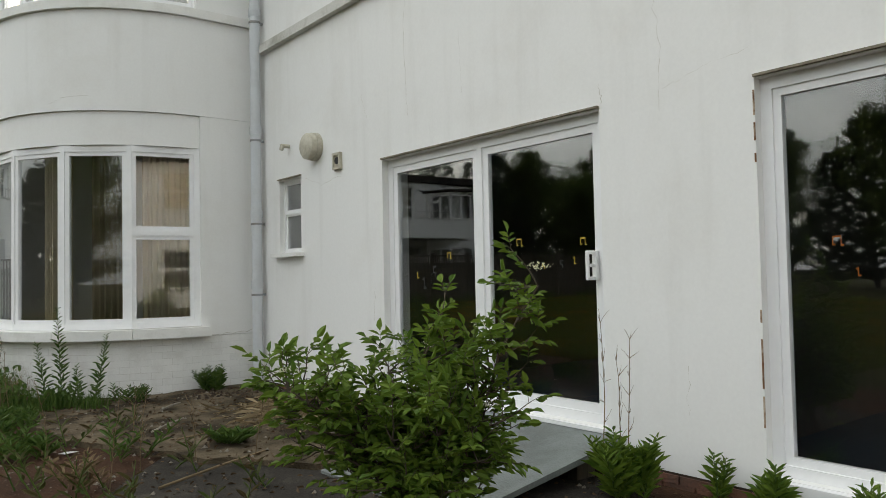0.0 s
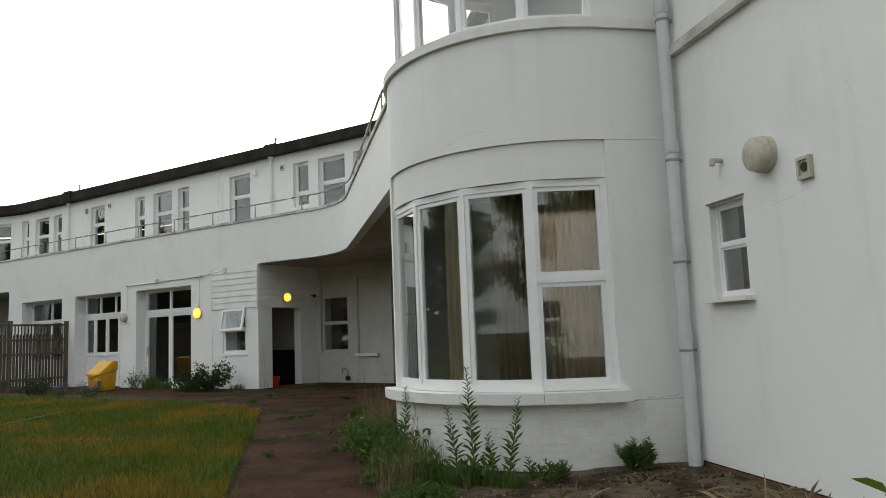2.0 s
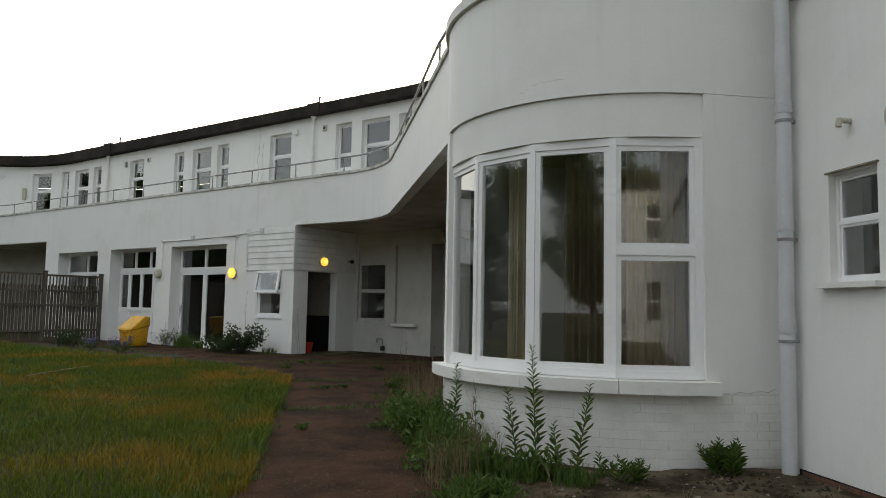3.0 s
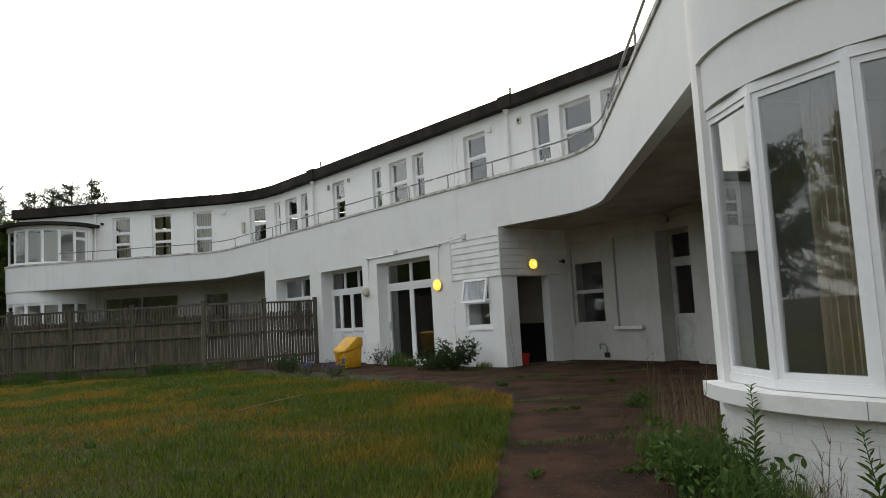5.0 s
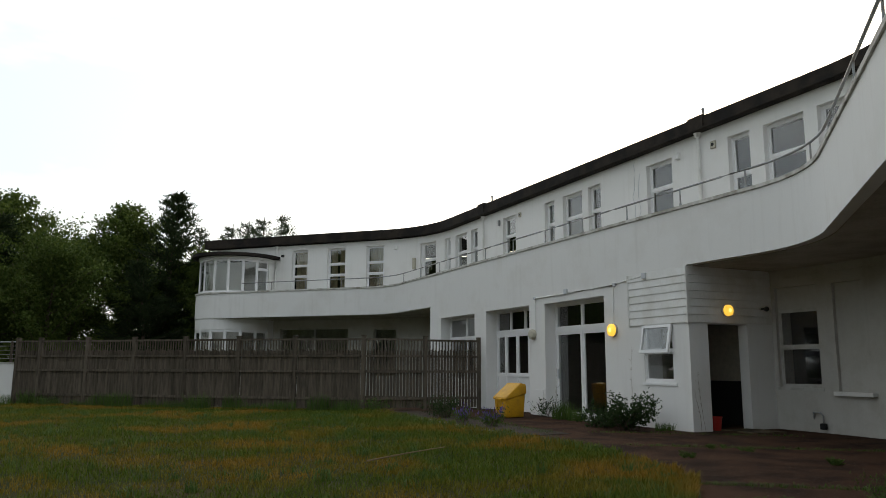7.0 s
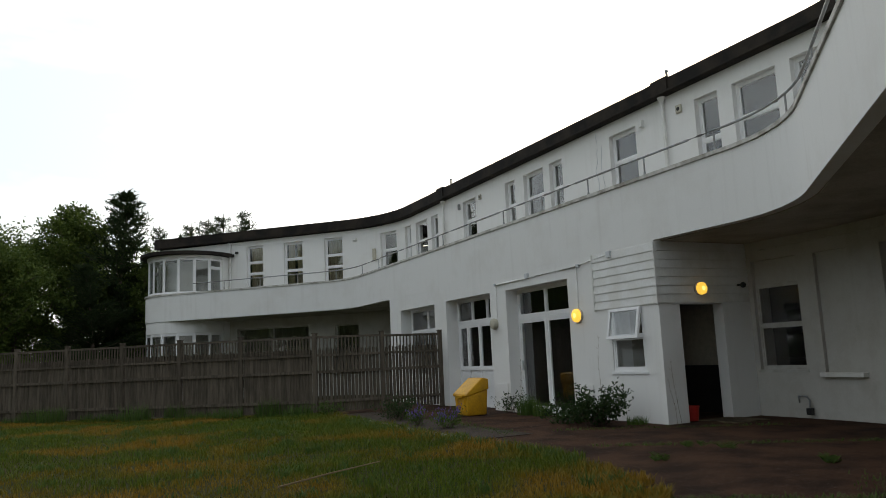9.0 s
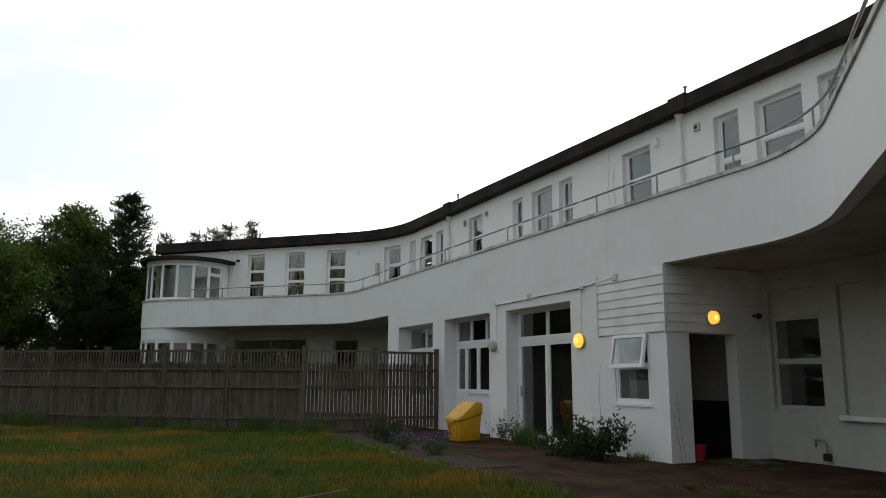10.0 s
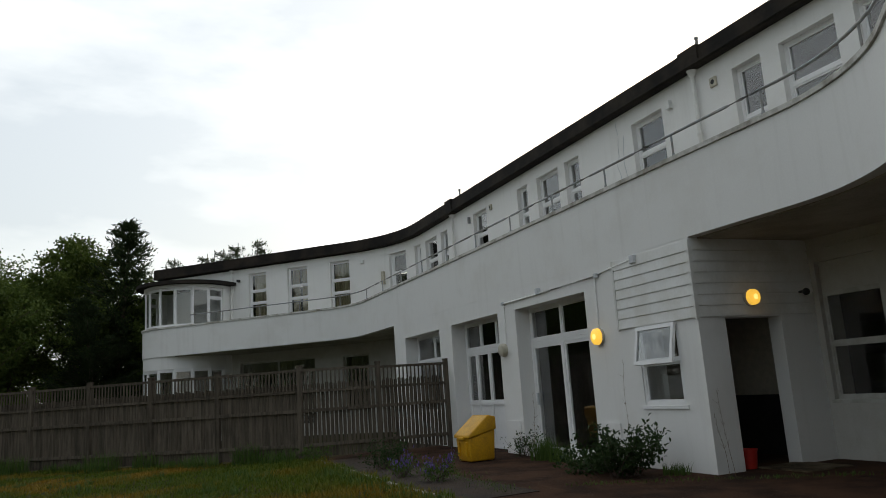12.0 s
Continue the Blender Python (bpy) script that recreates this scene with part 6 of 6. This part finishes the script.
DARK_LEAF = leaf_material("dark_shrub_leaf", (0.022, 0.045, 0.014), (0.045, 0.075, 0.022), 0.5)
shrub("rose_shrub", -2.05, 22.35, 0.012, 0.62, 0.72, 1700, 0.08, 201, "dark green straggling shrub beside the sliding door", BED, DARK_LEAF, twigs=26)
shrub("rose_shrub", -2.65, 22.95, 0.012, 0.45, 0.42, 900, 0.08, 202, "low dark green shrub beside the sliding door", BED, DARK_LEAF, twigs=18)
shrub("small_shrub", -4.55, 25.75, 0.012, 0.3, 0.5, 260, 0.06, 203, "small thin shrub beside the grit bin", BED, DARK_LEAF, twigs=12)
grass_clump("grass_clump", -3.95, 25.05, 0.012, 420, 0.26, 0.5, 204, "tuft of green grass by the door", BED, WEED, 0.009)
grass_clump("grass_clump", -3.55, 24.65, 0.012, 320, 0.22, 0.36, 205, "tuft of green grass by the door", BED, WEED, 0.009)
grass_clump("grass_clump", -1.35, 22.45, 0.012, 200, 0.2, 0.2, 206, "small tuft of green grass at the wall", BED, WEED, 0.008)
shrub("lavender", -4.9, 22.15, 0.02, 0.28, 0.32, 420, 0.05, 207, "lavender clump with violet flower spikes", BED, WEED, VIOLET)
shrub("lavender", -5.8, 22.75, 0.02, 0.24, 0.30, 320, 0.05, 208, "lavender clump with violet flower spikes", BED, WEED, VIOLET)
shrub("green_shrub", -6.8, 24.1, 0.02, 0.5, 0.5, 900, 0.06, 209, "rounded green shrub at the end of the bed", BED, DARK_LEAF, twigs=24)
shrub("green_shrub", -9.4, 25.9, 0.02, 0.35, 0.35, 420, 0.06, 210, "low green weeds at the foot of the fence", BED, WEED, twigs=18)
for k in range(16):
    x = -10.4 - k * 0.95
    grass_clump("grass_clump", x, 25.9 - k * 0.06 + 0.3 * math.sin(k * 2.1), 0.0, 260, 0.42, 0.42 + 0.18 * math.sin(k * 1.7), 220 + k, "long uncut grass at the foot of the fence", "grass along the fence", WEED, 0.012)

# ---- lawn ----
EDGE = Path(LAWN_EDGE)


def lawn():
    r = np.random.default_rng(21)
    n = 330000
    y = r.uniform(4.0, 28.0, n)
    x = -0.5 - 22.0 * r.uniform(0, 1, n) ** 1.5
    ey = np.array([p.y for p in LAWN_EDGE])
    ex = np.array([p.x for p in LAWN_EDGE])
    limit = np.interp(y, ey, ex)
    fence = np.interp(x, [p[0] for p in FENCE[::-1]], [p[1] for p in FENCE[::-1]])
    wob = 0.10 * np.sin(y * 3.1) + 0.08 * np.sin(y * 7.7)
    keep = (x < limit + 0.08 + wob) & (y < np.minimum(fence - 0.02, 27.2)) & ((y > 6.0) | (x > -9)) & ~((x > -9.6) & (y > 26.0))
    x, y, limit = x[keep], y[keep], limit[keep]
    m = len(x)
    clump = 0.5 + 0.5 * np.sin(x * 1.7 + 1.3 * np.sin(y * 0.9)) * np.sin(y * 1.3 + np.sin(x * 1.1))
    near_edge = np.exp(-np.maximum(limit - x, 0) / 0.9)
    h = (0.040 + 0.045 * clump + 0.06 * near_edge) * r.uniform(0.5, 1.35, m)
    w = 0.007 + 0.0006 * np.maximum(y - 8, 0)
    ob = blades("lawn_grass", np.stack([x, y, 0.1 * np.clip((y - 6.0) / 15.0, 0, 1) - 0.005], 1), h, w, r.uniform(0.1, 0.9, m), GRASS)
    tagged(ob, "uncut lawn grass, green with straw-coloured patches", "grass", kind="stuff")


lawn()


def path_moss():
    """Grass and moss in the joints and along the edges of the asphalt."""
    r = np.random.default_rng(33)
    pos = []
    for (ax, ay), (bx, by), n, sp in (((-0.6, 15.6), (1.5, 15.9), 500, 0.06), ((-1.6, 19.4), (2.3, 19.9), 600, 0.06), ((-0.55, 12.2), (1.0, 12.5), 300, 0.05),
                                      ((-2.6, 21.6), (1.0, 22.1), 400, 0.08), ((1.1, 13.0), (1.6, 17.0), 700, 0.16), ((0.95, 6.8), (1.0, 12.0), 900, 0.16), ((-3.4, 21.0), (-6.0, 24.4), 700, 0.12)):
        f = np.clip(r.beta(0.8, 0.8, n) + 0.05 * np.sin(np.arange(n)), 0, 1)
        k = np.round(f * 14) / 14 + r.normal(size=n) * 0.018
        pos.append(np.stack([ax + (bx - ax) * k + r.normal(size=n) * sp, ay + (by - ay) * k + r.normal(size=n) * sp, np.full(n, 0.01)], 1))
    pos = np.concatenate(pos)
    pos[:, 2] += 0.1 * np.clip((pos[:, 1] - 6.0) / 15.0, 0, 1)
    m = len(pos)
    tagged(blades("path_weeds", pos, r.uniform(0.012, 0.055, m), np.full(m, 0.010), r.uniform(0.3, 1.2, m), WEED), "moss and short grass in the joints of the path", "weeds", kind="stuff")


path_moss()


def lawn_tufts():
    """Clumps of longer, darker grass scattered over the lawn and along its edge."""
    r = np.random.default_rng(44)
    pos, size = [], []
    for k in range(620):
        if k % 3 == 0:
            y = r.uniform(6.5, 24.0)
            x = lawn_limit(y) - abs(r.normal()) * 0.35
        else:
            y = r.uniform(7.0, 24.0)
            x = lawn_limit(y) - r.uniform(0.2, 1.0) ** 1.3 * 14
            if y > 25.0 or x < -20:
                continue
        n = int(r.uniform(18, 60))
        rad = r.uniform(0.05, 0.22)
        a, q = r.uniform(0, 6.28, n), rad * np.sqrt(r.uniform(0, 1, n))
        pos.append(np.stack([x + q * np.cos(a), y + q * np.sin(a), np.full(n, grade(y) - 0.005)], 1))
        size.append(r.uniform(0.07, 0.16) * r.uniform(0.5, 1.1, n))
    pos, size = np.concatenate(pos), np.concatenate(size)
    m = len(pos)
    ob = blades("grass_tufts", pos, size, np.full(m, 0.009), r.uniform(0.1, 0.8, m), WEED)
    tagged(ob, "longer dark green grass clumps in the lawn", "grass", kind="stuff")


lawn_tufts()


def path_grit():
    """Loose chippings on the worn asphalt."""
    r = np.random.default_rng(45)
    n = 12000
    y = r.uniform(3.0, 23.0, n)
    x = np.array([lawn_limit(v) for v in y]) + r.uniform(0.02, 1.0, n) * np.where(y > 17, 4.5, 2.0)
    ok = (x < 1.25) | ((y > 12.6) & (x < 3.4))
    x, y = x[ok], y[ok]
    n = len(x)
    z = 0.011 + 0.1 * np.clip((y - 6.0) / 15.0, 0, 1)
    s = r.uniform(0.003, 0.008, n)
    base = np.stack([x, y, z], 1)
    off = np.array([(1, 0, 0), (-0.5, 0.9, 0), (-0.5, -0.9, 0), (0, 0, 0.9)])
    verts = (base[:, None, :] + off[None] * s[:, None, None] * r.uniform(0.6, 1.4, (n, 4, 1))).reshape(-1, 3)
    k = np.arange(n)[:, None] * 4
    faces = np.concatenate([k + [0, 1, 3], k + [1, 2, 3], k + [2, 0, 3]])
    tagged(raw("path_grit", verts.tolist(), faces.tolist(), GRIT), "loose brown and grey chippings on the path", "grit", kind="stuff")


GRIT = surface("grit", (0.16, 0.12, 0.10), (0.07, 0.05, 0.04), 0.95, grain=40, patch=30, amount=0.9, bump=0.0, spec=0.1)
path_grit()
tagged(strip("flower_bed", EDGE, EDGE.s[-1] - 8.4, EDGE.s[-1] - 0.3, 0.064, 1.2, 0.02, 0.119, SOIL), "strip of bare soil between lawn and path", "soil", kind="structure")
# stone edging between lawn and bed
EDGING = surface("edging_stone", (0.30, 0.28, 0.23), (0.13, 0.13, 0.08), 0.95, grain=50, patch=4, amount=0.8, bump=0.5, spread=0.2)
edge_ob = thing("lawn_edging", "mossy concrete edging between lawn and bed", "edging", kind="structure")
s0 = EDGE.s[-1] - 8.2
while s0 < EDGE.s[-1] - 0.2:
    strip("edging_stone", EDGE, s0, min(s0 + 0.9, EDGE.s[-1]) - 0.012, -0.02, 0.06, 0.0, 0.14 + 0.008 * random.random(), EDGING, parent=edge_ob)
    s0 += 0.91


# ---- trees ----
def broadleaf(height, spread, seed):
    rnd = random.Random(seed)
    g = np.random.default_rng(seed)
    o = thing("tree", "tall dark green broadleaf tree behind the garden fence", "tree", "trees beyond the garden")
    lines, centres = [], []
    trunk = bend((0, 0, -0.05), (0, 0, 1), height * 0.85, 10, 0.05, rnd)
    lines.append(taper(trunk, 0.03 * height * 0.7, 0.03))
    for i in range(2, 11):
        for _ in range(rnd.choice((3, 4, 6, 7))):
            a = rnd.uniform(0, 6.28)
            f = i / 10
            reach = spread * (0.35 + 0.75 * math.sin(math.pi * min(f * 0.85 + 0.08, 1))) * rnd.uniform(0.4, 1.15)
            limb = bend(trunk[i], (math.cos(a), math.sin(a), 0.5), reach, 5, 0.18, rnd, 0.08)
            lines.append(taper(limb, 0.05 * (1.2 - f), 0.012))
            for q in limb[1:]:
                centres.append((tuple(q), rnd.uniform(0.3, 0.62) * spread / 2.4))
    top = trunk[-1]
    for _ in range(8):
        centres.append((tuple(top + Vector((rnd.gauss(0, 0.35), rnd.gauss(0, 0.35), rnd.uniform(-0.3, 0.9)))), 0.4))
    stems("trunk", lines, BARK, o, 6)
    n = 24000
    idx = g.integers(0, len(centres), n)
    c = np.array([q for q, _ in centres])[idx]
    rad = np.array([r for _, r in centres])[idx][:, None]
    pos = c + g.normal(size=(n, 3)) * rad * np.array([0.52, 0.52, 0.42])
    pos[:, 2] = np.maximum(pos[:, 2], 0.1)
    leaf_mesh("crown", pos, g.normal(size=(n, 3)), g.uniform(0.09, 0.22, n), 0.6, TREE_LEAF, o)
    return o


def conifer(height, spread, seed, sparse=1.0, fill=1.0):
    rnd = random.Random(seed)
    g = np.random.default_rng(seed)
    o = thing("conifer", "tall dark conifer behind the garden", "tree", "trees beyond the garden")
    lines, pos, way = [], [], []
    trunk = bend((0, 0, -0.05), (0, 0, 1), height, 12, 0.02, rnd)
    lines.append(taper(trunk, 0.2, 0.025))
    whorls = int(height * 2.0)
    for k in range(whorls):
        f = 0.06 + 0.93 * k / whorls
        p = trunk[min(int(f * 12), 11)].lerp(trunk[min(int(f * 12) + 1, 12)], f * 12 - int(f * 12))
        reach = min(spread * (1 - f) ** 0.68, (1 - f) * height * 0.8 + 0.08)
        for j in range(7):
            if rnd.random() > sparse:
                continue
            a = rnd.uniform(0, 6.28)
            limb = bend(p, (math.cos(a), math.sin(a), 0.15 + 0.3 * f), reach * rnd.uniform(0.65, 1.15), 5, 0.1, rnd, 0.05)
            lines.append(taper(limb, 0.035 * (1.1 - f), 0.008))
            for a0, b0 in zip(limb, limb[1:]):
                for _ in range(int(fill * (15 + 7 * reach))):
                    q = a0.lerp(b0, rnd.random())
                    pos.append(tuple(q + Vector((rnd.gauss(0, 0.14), rnd.gauss(0, 0.14), rnd.gauss(0, 0.06)))))
                    d = (b0 - a0).normalized()
                    way.append(tuple(d + Vector((rnd.gauss(0, 0.7), rnd.gauss(0, 0.7), rnd.gauss(0.3, 0.4)))))
    stems("trunk", lines, BARK, o, 5)
    leaf_mesh("crown", pos, way, g.uniform(0.14, 0.30, len(pos)), 0.24, NEEDLE, o)
    return o


TREE_A, TREE_B = broadleaf(11.2, 3.0, 301), broadleaf(8.6, 3.4, 302)
PINE_A, PINE_B = conifer(11.0, 3.8, 303, 0.92), conifer(9.4, 3.6, 304, 0.9)
PINE_C = conifer(12.0, 3.6, 305, 0.55, 0.35)
TREE_A.location, TREE_B.location = (-29.9, 37.2, 0), (-33.8, 36.2, 0)
PINE_A.location, PINE_B.location = (-28.8, 38.8, 0), (-31.8, 39.8, 0)
PINE_C.location = (-30.6, 50.6, 0)
for src, x, y, s, turn in ((PINE_B, -25.2, 41.5, 0.85, 80), (TREE_A, -36.5, 37.5, 1.05, 140), (PINE_B, -35.4, 33.4, 1.0, 30), (TREE_B, -30.6, 33.4, 0.86, 220), (PINE_B, -27.4, 36.4, 0.72, 200),
                           (TREE_B, -36.4, 30.0, 1.05, 60), (TREE_A, -33.0, 29.6, 0.92, 10), (PINE_B, -33.8, 25.4, 0.90, 200), (TREE_A, -35.5, 21.5, 0.95, 10), (PINE_A, -37.5, 17.5, 0.92, 100),
                           (TREE_B, -34.5, 14.5, 1.15, 300), (PINE_B, -36.0, 9.5, 1.15, 10), (TREE_A, -34.0, 6.5, 1.15, 250), (TREE_B, -36.0, 2.0, 1.2, 120), (PINE_A, -34.5, -2.5, 1.05, 40),
                           (TREE_A, -37.0, -8.0, 1.2, 10), (PINE_B, -35.0, 19.0, 0.86, 170), (TREE_B, -31.0, -13.0, 1.1, 33), (PINE_C, -32.4, 51.6, 1.0, 60), (PINE_C, -29.4, 52.0, 1.03, 140), (PINE_C, -34.6, 52.4, 1.0, 10), (TREE_A, -31.4, 35.0, 0.8, 310), (TREE_B, -26.4, 41.2, 0.92, 15),
                           (PINE_C, -36.8, 52.0, 1.0, 90), (TREE_A, -26.2, 39.8, 0.70, 40), (TREE_B, -39.0, 34.0, 1.1, 10), (TREE_B, -29.0, 40.5, 0.8, 75), (TREE_A, -20.0, -20.0, 1.2, 99),
                           (TREE_B, -8.0, -30.0, 1.2, 200), (PINE_B, -14.0, -24.0, 1.2, 20), (TREE_A, -2.0, -31.0, 1.1, 33), (TREE_B, 3.5, -31.0, 1.2, 70), (PINE_B, 8.5, -31.0, 1.2, 160), (TREE_A, -26.0, -17.0, 1.1, 10), (TREE_B, -13.5, -27.0, 1.1, 280), (TREE_A, -17.0, -23.0, 1.05, 320), (TREE_B, -23.0, -20.5, 1.1, 110), (TREE_B, -32.0, 31.5, 0.7, 155)):
    copy_thing(src, Matrix.Translation((x, y, 0.05)) @ Matrix.Rotation(radians(turn), 4, "Z") @ Matrix.Diagonal((s, s, s, 1)))
